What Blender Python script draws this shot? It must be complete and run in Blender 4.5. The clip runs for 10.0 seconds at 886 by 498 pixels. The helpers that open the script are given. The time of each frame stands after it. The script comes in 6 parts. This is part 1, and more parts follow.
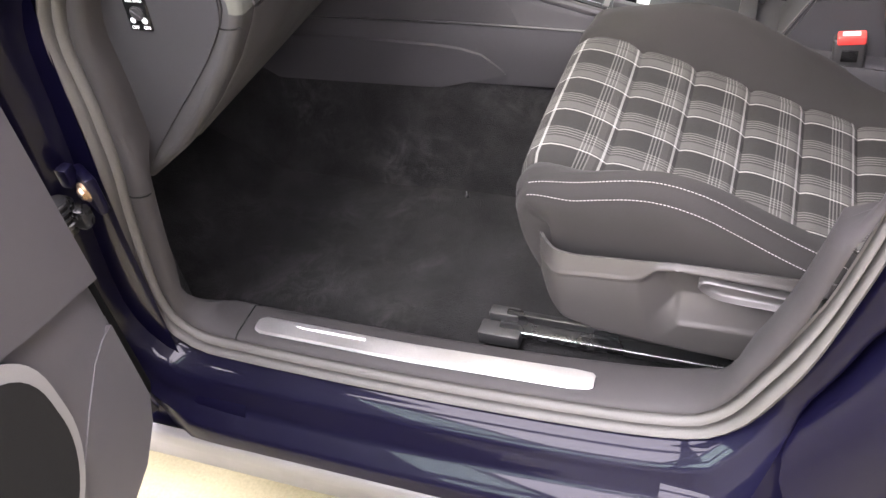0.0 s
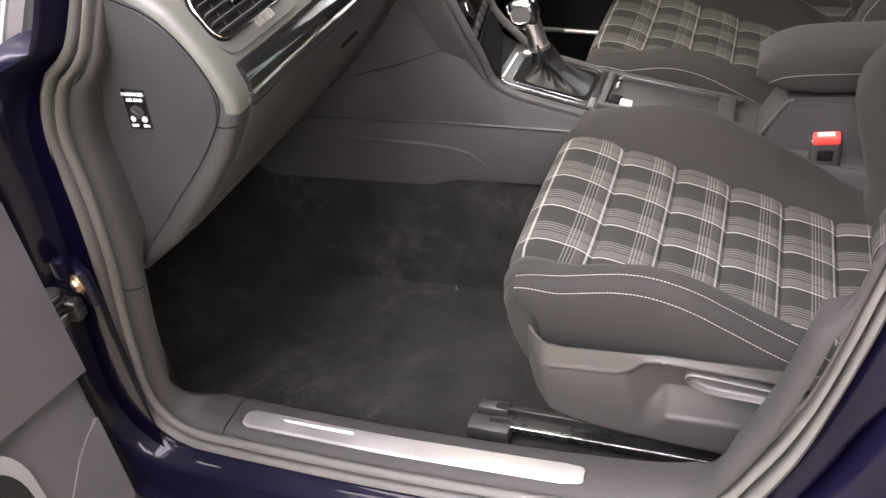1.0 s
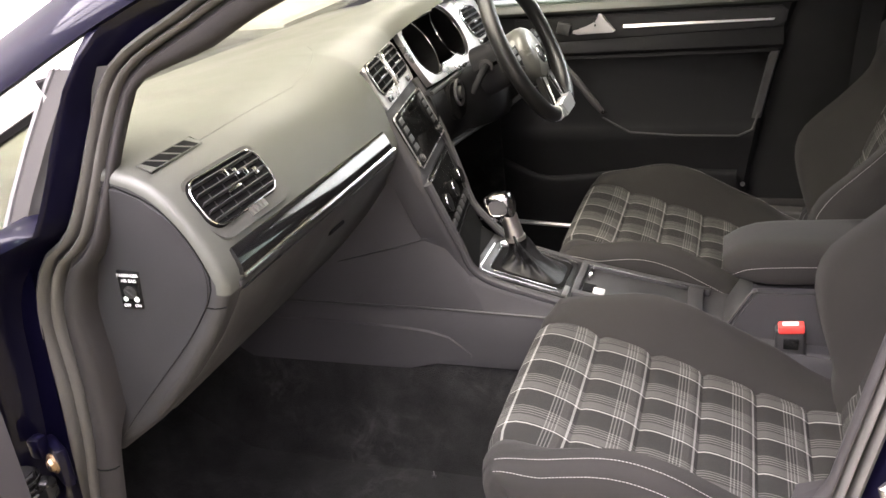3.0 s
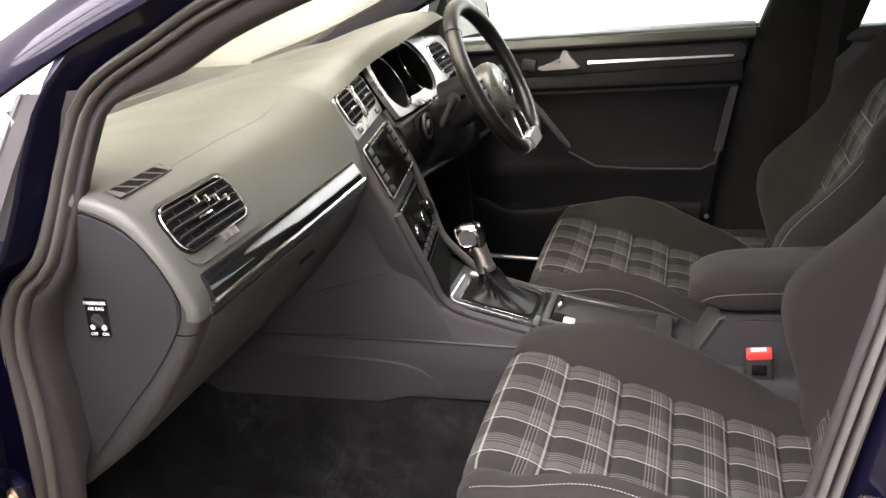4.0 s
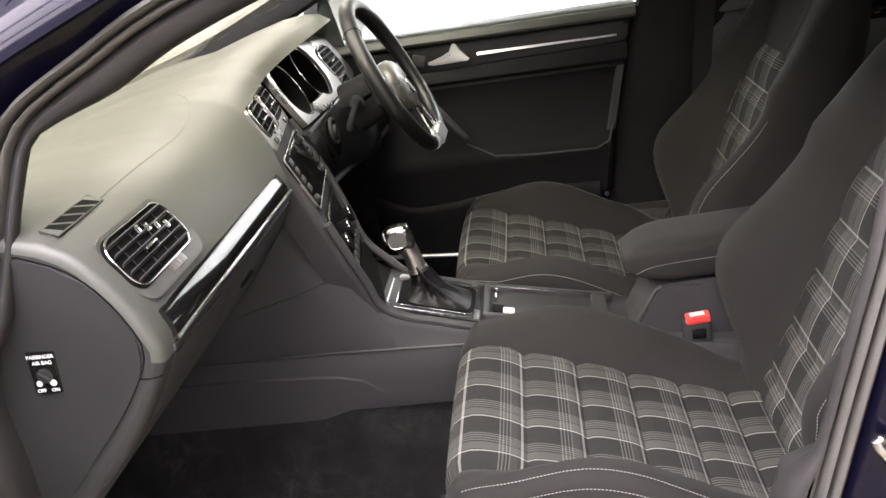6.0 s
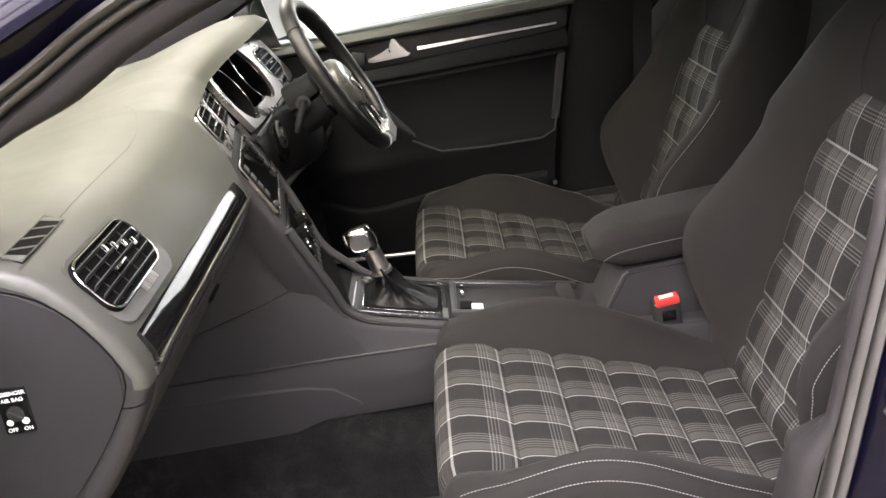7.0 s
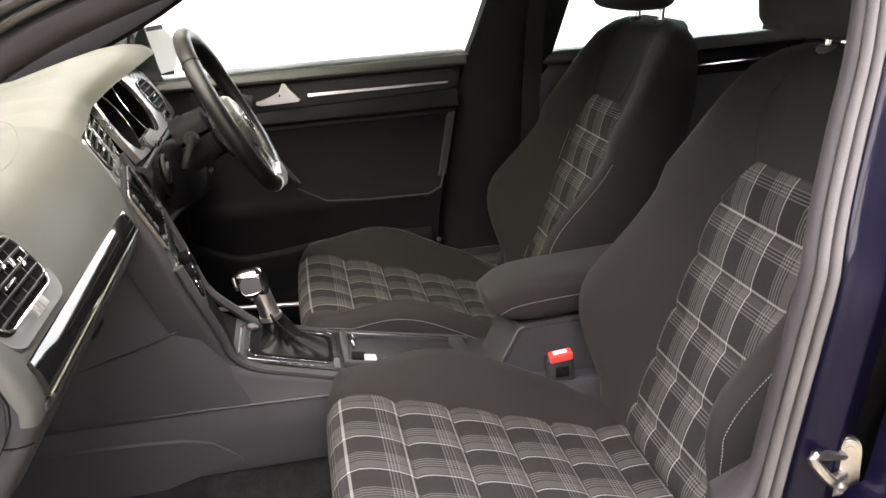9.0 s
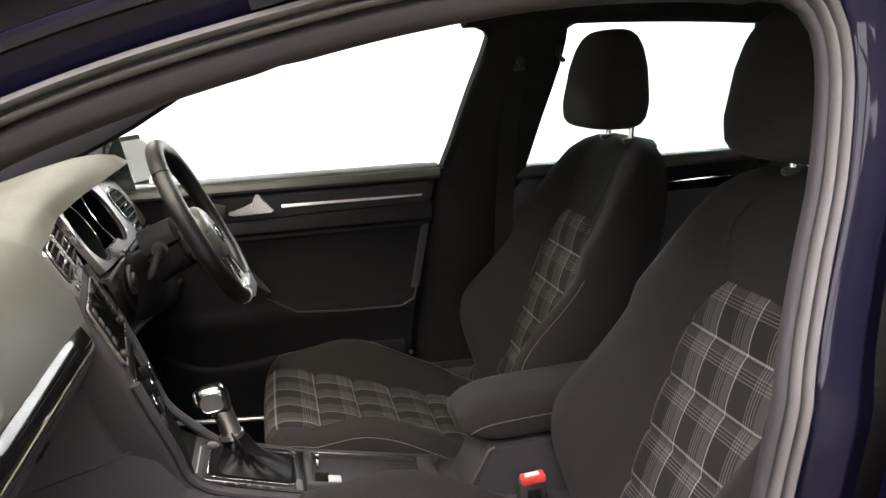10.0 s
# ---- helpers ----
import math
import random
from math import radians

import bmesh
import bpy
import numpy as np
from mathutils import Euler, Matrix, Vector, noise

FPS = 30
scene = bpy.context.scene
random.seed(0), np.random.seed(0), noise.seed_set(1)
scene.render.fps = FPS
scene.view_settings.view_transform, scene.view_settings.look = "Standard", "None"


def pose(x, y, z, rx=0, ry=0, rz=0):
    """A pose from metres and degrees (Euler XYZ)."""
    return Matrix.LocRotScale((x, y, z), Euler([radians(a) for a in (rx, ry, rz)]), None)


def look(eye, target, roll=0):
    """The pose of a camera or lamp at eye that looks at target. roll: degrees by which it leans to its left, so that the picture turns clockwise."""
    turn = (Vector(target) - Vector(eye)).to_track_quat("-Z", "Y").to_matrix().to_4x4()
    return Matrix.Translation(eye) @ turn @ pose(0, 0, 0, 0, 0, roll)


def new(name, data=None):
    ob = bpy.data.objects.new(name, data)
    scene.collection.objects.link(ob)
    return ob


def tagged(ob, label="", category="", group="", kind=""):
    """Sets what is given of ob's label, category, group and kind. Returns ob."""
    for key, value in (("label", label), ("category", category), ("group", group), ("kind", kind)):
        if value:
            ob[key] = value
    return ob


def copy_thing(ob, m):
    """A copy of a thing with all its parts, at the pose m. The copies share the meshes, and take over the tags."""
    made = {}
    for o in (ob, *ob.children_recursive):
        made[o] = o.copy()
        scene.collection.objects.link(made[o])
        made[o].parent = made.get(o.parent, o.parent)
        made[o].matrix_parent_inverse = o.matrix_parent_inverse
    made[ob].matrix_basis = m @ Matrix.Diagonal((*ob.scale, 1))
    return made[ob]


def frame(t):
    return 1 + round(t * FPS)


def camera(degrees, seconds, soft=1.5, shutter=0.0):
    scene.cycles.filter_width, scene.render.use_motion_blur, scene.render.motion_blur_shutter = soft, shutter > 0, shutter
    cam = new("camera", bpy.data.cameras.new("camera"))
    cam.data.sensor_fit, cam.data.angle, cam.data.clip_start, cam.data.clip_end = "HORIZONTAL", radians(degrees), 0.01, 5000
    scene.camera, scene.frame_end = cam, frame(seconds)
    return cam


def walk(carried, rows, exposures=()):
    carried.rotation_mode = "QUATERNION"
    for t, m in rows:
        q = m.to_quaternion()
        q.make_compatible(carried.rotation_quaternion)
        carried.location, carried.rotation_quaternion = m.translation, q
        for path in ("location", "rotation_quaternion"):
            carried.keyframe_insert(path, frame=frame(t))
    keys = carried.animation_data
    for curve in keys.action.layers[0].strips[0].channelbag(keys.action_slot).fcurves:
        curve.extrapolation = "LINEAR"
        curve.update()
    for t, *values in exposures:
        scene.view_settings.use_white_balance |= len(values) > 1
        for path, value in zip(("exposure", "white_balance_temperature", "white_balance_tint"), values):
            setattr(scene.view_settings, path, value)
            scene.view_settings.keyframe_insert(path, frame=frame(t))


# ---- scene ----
EXPOSURE, LAMP, SOFT_LAMP = 2.6, 25.0, 4.8
cam = camera(55.0, 10.0)
PATH = [
    (0, (0.684, -0.595, 1.304), (0.018, 0.747, -0.021), -10.4),
    (0.5, (0.691, -0.599, 1.306), (0.021, 0.811, 0.056), -9.7),
    (1, (0.694, -0.609, 1.31), (0.021, 0.881, 0.158), -9.0),
    (1.5, (0.694, -0.618, 1.319), (0.022, 0.95, 0.274), -8.2),
    (2, (0.699, -0.623, 1.328), (0.027, 1.007, 0.385), -7.7),
    (2.5, (0.702, -0.633, 1.329), (0.039, 1.049, 0.475), -7.1),
    (4, (0.692, -0.655, 1.306), (0.121, 1.13, 0.608), -5.8),
    (4.5, (0.668, -0.654, 1.3), (0.171, 1.155, 0.608), -6.4),
    (5, (0.628, -0.653, 1.303), (0.213, 1.17, 0.594), -7.5),
    (5.5, (0.591, -0.653, 1.304), (0.257, 1.182, 0.581), -8.1),
    (7, (0.476, -0.615, 1.304), (0.398, 1.232, 0.541), -11.0),
    (7.5, (0.446, -0.605, 1.301), (0.466, 1.228, 0.5), -10.4),
    (8, (0.415, -0.596, 1.293), (0.554, 1.228, 0.484), -8.6),
    (8.5, (0.391, -0.594, 1.283), (0.626, 1.242, 0.524), -5.9),
    (9, (0.384, -0.582, 1.272), (0.68, 1.282, 0.609), -4.3),
    (9.5, (0.4, -0.571, 1.277), (0.735, 1.323, 0.729), -3.9),
    (10, (0.406, -0.559, 1.281), (0.777, 1.359, 0.853), -3.2),
]
walk(cam, [(t, look(eye, target, roll)) for t, eye, target, roll in PATH], [(t, EXPOSURE + d, k, g) for t, d, k, g in ((0.0, 0.24, 6300, 11.5), (1.0, 0.12, 6500, 11.5), (2.5, 0.10, 6550, 10), (4.0, -0.30, 6500, 10), (5.5, -0.36, 6500, 10), (7.0, -0.38, 6500, 10), (8.5, -0.38, 6500, 10), (9.2, -0.42, 6500, 10), (10.0, -0.84, 6500, 10))])

# ---- light: a white showroom with rows of ceiling panels ----
world = bpy.data.worlds.new("world")
world.use_nodes = True
world.node_tree.nodes["Background"].inputs[0].default_value = (1.0, 0.99, 0.97, 1)
world.node_tree.nodes["Background"].inputs[1].default_value = 0.05
scene.world = world

# ---- materials ----


def nodes_of(name):
    m = bpy.data.materials.new(name)
    m.use_nodes = True
    nt = m.node_tree
    return m, nt, nt.nodes["Principled BSDF"]


def add(nt, kind, **values):
    n = nt.nodes.new(kind)
    for k, v in values.items():
        n.inputs[k.replace("_", " ")].default_value = v
    return n


def ramp(nt, stops, constant=False):
    n = nt.nodes.new("ShaderNodeValToRGB")
    cr = n.color_ramp
    cr.interpolation = "CONSTANT" if constant else "LINEAR"
    while len(cr.elements) < len(stops):
        cr.elements.new(0.5)
    for e, (p, c) in zip(cr.elements, stops):
        e.position, e.color = p, (*c, 1) if len(c) == 3 else c
    return n


def surface(name, low, high, rough=0.6, metal=0.0, grain=400.0, bump=0.15, depth=0.0006, stain=5.0, coat=0.0, spec=0.5, sheen=0.0, rough_var=0.08, blend=0.5):
    """A surface with fine grain and slow variation, in metres of the object's own space."""
    m, nt, bsdf = nodes_of(name)
    co = nt.nodes.new("ShaderNodeTexCoord")
    fine = add(nt, "ShaderNodeTexNoise", Scale=grain, Detail=3.0, Roughness=0.6)
    slow = add(nt, "ShaderNodeTexNoise", Scale=stain, Detail=4.0, Roughness=0.6)
    for n in (fine, slow):
        nt.links.new(co.outputs["Object"], n.inputs["Vector"])
    mixer = nt.nodes.new("ShaderNodeMath")
    mixer.operation = "MULTIPLY_ADD"
    mixer.inputs[1].default_value = blend
    half = nt.nodes.new("ShaderNodeMath")
    half.operation = "MULTIPLY"
    half.inputs[1].default_value = 1 - blend
    nt.links.new(fine.outputs["Fac"], half.inputs[0])
    nt.links.new(slow.outputs["Fac"], mixer.inputs[0])
    nt.links.new(half.outputs[0], mixer.inputs[2])
    cr = ramp(nt, [(0.3, low), (0.7, high)])
    nt.links.new(mixer.outputs[0], cr.inputs[0])
    nt.links.new(cr.outputs[0], bsdf.inputs["Base Color"])
    rr = nt.nodes.new("ShaderNodeMapRange")
    rr.inputs["From Min"].default_value, rr.inputs["From Max"].default_value = 0.3, 0.7
    rr.inputs["To Min"].default_value, rr.inputs["To Max"].default_value = max(0.02, rough - rough_var), min(1.0, rough + rough_var)
    nt.links.new(slow.outputs["Fac"], rr.inputs["Value"])
    nt.links.new(rr.outputs[0], bsdf.inputs["Roughness"])
    bsdf.inputs["Metallic"].default_value = metal
    bsdf.inputs["Specular IOR Level"].default_value = spec
    bsdf.inputs["Coat Weight"].default_value = coat
    bsdf.inputs["Coat Roughness"].default_value = 0.03
    if sheen:
        bsdf.inputs["Sheen Weight"].default_value = sheen
        bsdf.inputs["Sheen Roughness"].default_value = 0.5
    if bump:
        b = add(nt, "ShaderNodeBump", Strength=bump, Distance=depth)
        nt.links.new(fine.outputs["Fac"], b.inputs["Height"])
        nt.links.new(b.outputs[0], bsdf.inputs["Normal"])
    return m


def weave_bump(nt, bsdf, uv, scale, strength):
    w1 = add(nt, "ShaderNodeTexWave", Scale=scale, Distortion=0.6, Detail=1.0)
    w1.bands_direction = "X"
    w2 = add(nt, "ShaderNodeTexWave", Scale=scale, Distortion=0.6, Detail=1.0)
    w2.bands_direction = "Y"
    total = nt.nodes.new("ShaderNodeMath")
    total.operation = "ADD"
    for n, k in ((w1, 0), (w2, 1)):
        nt.links.new(uv, n.inputs["Vector"])
        nt.links.new(n.outputs["Fac"], total.inputs[k])
    b = add(nt, "ShaderNodeBump", Strength=strength, Distance=0.0005)
    nt.links.new(total.outputs[0], b.inputs["Height"])
    nt.links.new(b.outputs[0], bsdf.inputs["Normal"])


PITCH = 0.0875


def plaid():
    """Tartan seat cloth: charcoal with grey bands, bright single lines and groups of thin lines both ways."""
    m, nt, bsdf = nodes_of("plaid_cloth")
    uv = nt.nodes.new("ShaderNodeUVMap")
    sep = nt.nodes.new("ShaderNodeSeparateXYZ")
    nt.links.new(uv.outputs[0], sep.inputs[0])
    dark, mid, thin, white = (0.0090, 0.0086, 0.0081), (0.0180, 0.0172, 0.0162), (0.090, 0.089, 0.085), (0.205, 0.203, 0.197)
    band, pale = (0.054, 0.053, 0.0505), (0.165, 0.164, 0.159)
    faint, low = (0.078, 0.077, 0.074), (0.028, 0.027, 0.0255)
    along = [(0, dark), (0.475, faint), (0.497, dark), (0.535, faint), (0.557, dark), (0.595, faint), (0.617, dark), (0.655, faint), (0.677, low), (0.80, mid), (0.858, pale), (0.900, dark)]
    across = [(0, dark), (0.455, white), (0.490, dark), (0.515, band), (0.71, mid), (0.755, thin), (0.777, mid), (0.82, thin), (0.842, mid), (0.885, thin), (0.907, mid), (0.95, thin), (0.972, dark)]
    out = []
    for k, stops in (("X", along), ("Y", across)):
        d = nt.nodes.new("ShaderNodeMath")
        d.operation = "DIVIDE"
        d.inputs[1].default_value = PITCH
        f = nt.nodes.new("ShaderNodeMath")
        f.operation = "FRACT"
        nt.links.new(sep.outputs[k], d.inputs[0])
        nt.links.new(d.outputs[0], f.inputs[0])
        cr = ramp(nt, stops, constant=True)
        nt.links.new(f.outputs[0], cr.inputs[0])
        out.append(cr)
    mix = nt.nodes.new("ShaderNodeMix")
    mix.data_type, mix.blend_type = "RGBA", "ADD"
    mix.inputs["Factor"].default_value = 1.0
    nt.links.new(out[0].outputs[0], mix.inputs["A"])
    nt.links.new(out[1].outputs[0], mix.inputs["B"])
    noise_n = add(nt, "ShaderNodeTexNoise", Scale=900.0, Detail=2.0)
    nt.links.new(uv.outputs[0], noise_n.inputs["Vector"])
    tint = ramp(nt, [(0.25, (0.60, 0.60, 0.58)), (0.75, (1.02, 1.015, 0.99))])
    nt.links.new(noise_n.outputs["Fac"], tint.inputs[0])
    mul = nt.nodes.new("ShaderNodeMix")
    mul.data_type, mul.blend_type = "RGBA", "MULTIPLY"
    mul.inputs["Factor"].default_value = 1.0
    nt.links.new(mix.outputs["Result"], mul.inputs["A"])
    nt.links.new(tint.outputs[0], mul.inputs["B"])
    nt.links.new(mul.outputs["Result"], bsdf.inputs["Base Color"])
    bsdf.inputs["Roughness"].default_value = 0.9
    bsdf.inputs["Specular IOR Level"].default_value = 0.25
    bsdf.inputs["Sheen Weight"].default_value = 0.01
    weave_bump(nt, bsdf, uv.outputs[0], 250.0, 0.35)
    return m


def clear(name, colour, gloss):
    m, nt, bsdf = nodes_of(name)
    nt.nodes.remove(bsdf)
    t = add(nt, "ShaderNodeBsdfTransparent", Color=(*colour, 1))
    g = add(nt, "ShaderNodeBsdfGlossy", Color=(1, 1, 1, 1), Roughness=0.02)
    fr = add(nt, "ShaderNodeFresnel", IOR=1.45)
    k = nt.nodes.new("ShaderNodeMath")
    k.operation = "MULTIPLY"
    k.inputs[1].default_value = gloss
    mx = nt.nodes.new("ShaderNodeMixShader")
    nt.links.new(fr.outputs[0], k.inputs[0])
    nt.links.new(k.outputs[0], mx.inputs[0])
    nt.links.new(t.outputs[0], mx.inputs[1])
    nt.links.new(g.outputs[0], mx.inputs[2])
    nt.links.new(mx.outputs[0], nt.nodes["Material Output"].inputs["Surface"])
    return m


def glowing(name, colour, strength):
    m, nt, bsdf = nodes_of(name)
    bsdf.inputs["Base Color"].default_value = (0.9, 0.9, 0.9, 1)
    bsdf.inputs["Emission Color"].default_value = (*colour, 1)
    bsdf.inputs["Emission Strength"].default_value = strength
    return m


def g3(v, warm=0.0):
    return (v * (1 + warm), v, v * (1 - warm))


PAINT = surface("navy_paint", (0.0014, 0.0012, 0.0060), (0.0026, 0.0022, 0.0100), rough=0.45, metal=0.0, spec=0.06, grain=1500, bump=0, stain=3, coat=0.2)
RUBBER = surface("seal_rubber", (0.052, 0.050, 0.045), (0.073, 0.070, 0.064), rough=0.62, grain=500, bump=0.1, stain=6, spec=0.4)
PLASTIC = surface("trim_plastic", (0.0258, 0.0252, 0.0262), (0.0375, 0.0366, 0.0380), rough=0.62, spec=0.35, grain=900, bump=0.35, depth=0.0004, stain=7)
CAPGREY = surface("dark_trim_plastic", (0.0184, 0.0178, 0.0190), (0.0275, 0.0266, 0.0284), rough=0.6, grain=900, bump=0.35, depth=0.0004, stain=7, spec=0.35)
# PLASTIC made darker: the shadow of someone at the door is in the colour
TRIMGREY = surface("shaded_pillar_trim", (0.0200, 0.0186, 0.0186), (0.0290, 0.0270, 0.0270), rough=0.68, grain=900, bump=0.35, depth=0.0004, stain=7, spec=0.25)
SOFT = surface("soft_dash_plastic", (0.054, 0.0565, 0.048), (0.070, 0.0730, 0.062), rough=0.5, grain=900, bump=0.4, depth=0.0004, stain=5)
DARKPLASTIC = surface("black_plastic", g3(0.017), g3(0.025), rough=0.5, grain=900, bump=0.3, depth=0.0003, stain=8)
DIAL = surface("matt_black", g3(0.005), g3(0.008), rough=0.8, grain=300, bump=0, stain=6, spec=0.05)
# driver-side trim: that side's dimmer light is put into this near-black colour
SHADETRIM = surface("shaded_driver_trim", (0.0062, 0.0062, 0.0068), (0.0090, 0.0090, 0.0098), rough=0.7, grain=900, bump=0.3, depth=0.0003, stain=6, spec=0.15)
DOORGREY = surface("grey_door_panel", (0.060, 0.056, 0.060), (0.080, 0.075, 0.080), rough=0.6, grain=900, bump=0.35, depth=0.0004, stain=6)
SATIN = surface("satin_black_trim", g3(0.008), g3(0.012), rough=0.42, grain=300, bump=0, stain=8, spec=0.22, rough_var=0.01)
SATINCHROME = surface("satin_chrome", g3(0.80), g3(0.88), rough=0.30, metal=0.85, grain=900, bump=0, stain=15, rough_var=0.03)
SILVERPAINT = surface("silver_painted_plastic", g3(0.30, 0.03), g3(0.38, 0.03), rough=0.30, metal=0.9, grain=900, bump=0.05, stain=10)
SEATPLASTIC = surface("seat_cover_plastic", g3(0.030, 0.06), g3(0.042, 0.06), rough=0.36, grain=900, bump=0.35, depth=0.0004, stain=7)
LEVER = surface("pale_grey_plastic", g3(0.10), g3(0.13), rough=0.45, grain=700, bump=0.15, depth=0.0004, stain=9)
LEVERGREY = surface("lever_plastic", g3(0.050, 0.05), g3(0.065, 0.05), rough=0.36, grain=700, bump=0.15, depth=0.0003, stain=9)
SPEAKERGREY = surface("pale_speaker_plastic", g3(0.20, 0.02), g3(0.25, 0.02), rough=0.42, grain=700, bump=0.1, depth=0.0003, stain=9)
VENTGREY = surface("satin_olive_plastic", (0.050, 0.050, 0.044), (0.062, 0.062, 0.055), rough=0.30, grain=700, bump=0.05, depth=0.0003, stain=9)
WINDOWPOST = surface("taupe_plastic", g3(0.022, 0.05), g3(0.032, 0.05), rough=0.65, grain=700, bump=0.1, depth=0.0003, stain=9)
PIANO = surface("gloss_black_trim", g3(0.006), g3(0.01), rough=0.06, grain=300, bump=0, stain=8, coat=1.0, rough_var=0.02)
CHROME = surface("chrome", g3(0.62), g3(0.72), rough=0.14, metal=1.0, grain=600, bump=0, stain=20, rough_var=0.04)
SILVER = surface("brushed_silver_trim", g3(0.40, 0.03), g3(0.52, 0.03), rough=0.32, metal=1.0, grain=900, bump=0.05, stain=15)
PALETRIM = surface("pale_trim", g3(0.42, 0.03), g3(0.5, 0.03), rough=0.4, grain=500, bump=0.05, stain=6)
ALU = surface("brushed_aluminium", g3(0.42, 0.02), g3(0.56, 0.02), rough=0.34, metal=0.9, grain=700, bump=0.1, stain=9)
CARPET = surface("black_carpet", g3(0.004), g3(0.024), rough=0.95, grain=420, bump=1.0, depth=0.004, stain=13, spec=0.08, sheen=0.03, blend=0.6)


def dusty(m, colour, amount):
    """Trodden dust: uneven pale smudges over a dark pile."""
    nt = m.node_tree
    bsdf = nt.nodes["Principled BSDF"]
    co = nt.nodes.new("ShaderNodeTexCoord")
    wide = add(nt, "ShaderNodeTexNoise", Scale=5.0, Detail=2.0)
    smear = add(nt, "ShaderNodeTexNoise", Scale=19.0, Detail=5.0, Roughness=0.7, Distortion=1.2)
    for n in (wide, smear):
        nt.links.new(co.outputs["Object"], n.inputs["Vector"])
    spread = ramp(nt, [(0.42, (0, 0, 0)), (0.68, (1, 1, 1))])
    patch = ramp(nt, [(0.45, (0, 0, 0)), (0.72, (1, 1, 1))])
    nt.links.new(wide.outputs["Fac"], spread.inputs[0])
    nt.links.new(smear.outputs["Fac"], patch.inputs[0])
    both = nt.nodes.new("ShaderNodeMath")
    both.operation = "MULTIPLY"
    nt.links.new(spread.outputs[0], both.inputs[0])
    nt.links.new(patch.outputs[0], both.inputs[1])
    scaled = nt.nodes.new("ShaderNodeMath")
    scaled.operation = "MULTIPLY"
    scaled.inputs[1].default_value = amount
    nt.links.new(both.outputs[0], scaled.inputs[0])
    mix = nt.nodes.new("ShaderNodeMix")
    mix.data_type = "RGBA"
    mix.inputs["B"].default_value = (*colour, 1)
    nt.links.new(scaled.outputs[0], mix.inputs["Factor"])
    nt.links.new(bsdf.inputs["Base Color"].links[0].from_socket, mix.inputs["A"])
    nt.links.new(mix.outputs["Result"], bsdf.inputs["Base Color"])


dusty(CARPET, (0.075, 0.073, 0.072), 0.42)
CLOTH = surface("charcoal_cloth", g3(0.0135, 0.065), g3(0.0225, 0.065), rough=0.9, grain=1400, bump=0.5, depth=0.0005, stain=6, spec=0.15, sheen=0.03)
KNOB = surface("polished_metal", g3(0.24), g3(0.30), rough=0.17, metal=1.0, grain=900, bump=0, stain=15, rough_var=0.03)
KNOBFACE = surface("grey_knob_face", g3(0.055), g3(0.07), rough=0.42, grain=300, bump=0, stain=8, rough_var=0.02)
GAITER = surface("gaiter_leather", g3(0.0036), g3(0.0065), rough=0.44, grain=500, bump=0.4, depth=0.0006, stain=12, spec=0.22)
LEATHER = surface("black_leather", g3(0.006), g3(0.011), rough=0.36, grain=600, bump=0.4, depth=0.0006, stain=12, spec=0.38)
THREAD = surface("pale_thread", g3(0.17, 0.03), g3(0.27, 0.03), rough=0.8, grain=2000, bump=0.2, stain=30)
RED = surface("red_plastic", (0.62, 0.05, 0.04), (0.75, 0.07, 0.06), rough=0.35, grain=500, bump=0, stain=20)
WHITEPRINT = surface("white_print", g3(0.7), g3(0.8), rough=0.6, grain=500, bump=0, stain=20)
HUB = surface("glossy_grey_plastic", (0.058, 0.058, 0.052), (0.078, 0.078, 0.070), rough=0.28, grain=700, bump=0.08, depth=0.0003, stain=9)
SCREEN = surface("dark_screen", g3(0.004), g3(0.007), rough=0.08, grain=300, bump=0, stain=6, coat=0.5, rough_var=0.02)
HEADLINER = surface("dark_headlining", g3(0.012), g3(0.02), rough=0.95, grain=900, bump=0.4, stain=5, spec=0.1)
STEEL = surface("zinc_steel", g3(0.34, 0.03), g3(0.46, 0.03), rough=0.34, metal=1.0, grain=200, bump=0.05, stain=30)
BLACKSTEEL = surface("black_steel", g3(0.01), g3(0.02), rough=0.3, grain=300, bump=0.05, stain=12)
BRASS = surface("worn_brass_bolt", (0.30, 0.21, 0.13), (0.5, 0.38, 0.26), rough=0.4, metal=1.0, grain=300, bump=0.1, stain=40)
GREYWALL = surface("grey_wall_paint", g3(0.40), g3(0.47), rough=0.8, grain=120, bump=0.05, stain=1.5)
CEILING = surface("grey_ceiling_paint", g3(0.24), g3(0.30), rough=0.8, grain=120, bump=0.05, stain=1.5)
WALL = surface("white_wall_paint", g3(0.78), g3(0.83), rough=0.8, grain=120, bump=0.05, stain=1.5)
FLOORING = surface("speckled_floor", (0.22, 0.20, 0.115), (0.36, 0.33, 0.21), rough=0.35, grain=160, bump=0.08, stain=2.5)
WINDSCREEN = clear("tinted_windscreen_glass", (0.955, 0.965, 0.86), 0.6)
GLASS = clear("side_glass", (0.90, 0.95, 0.91), 0.5)
GREENGLASS = clear("green_tinted_glass", (0.80, 0.93, 0.87), 0.5)
QUARTERGLASS = clear("tinted_quarter_glass", (0.72, 0.74, 0.64), 0.4)
MIRROR = surface("mirror_face", g3(0.85), g3(0.88), rough=0.02, metal=1.0, grain=100, bump=0, stain=3, rough_var=0.01)
PANEL = glowing("wall_fill_panel", (1.03, 0.94, 1.04), LAMP)
SOFTPANEL = glowing("soft_light_panel", (1.05, 0.945, 1.04), SOFT_LAMP)
PLAID = plaid()

# ---- mesh helpers ----


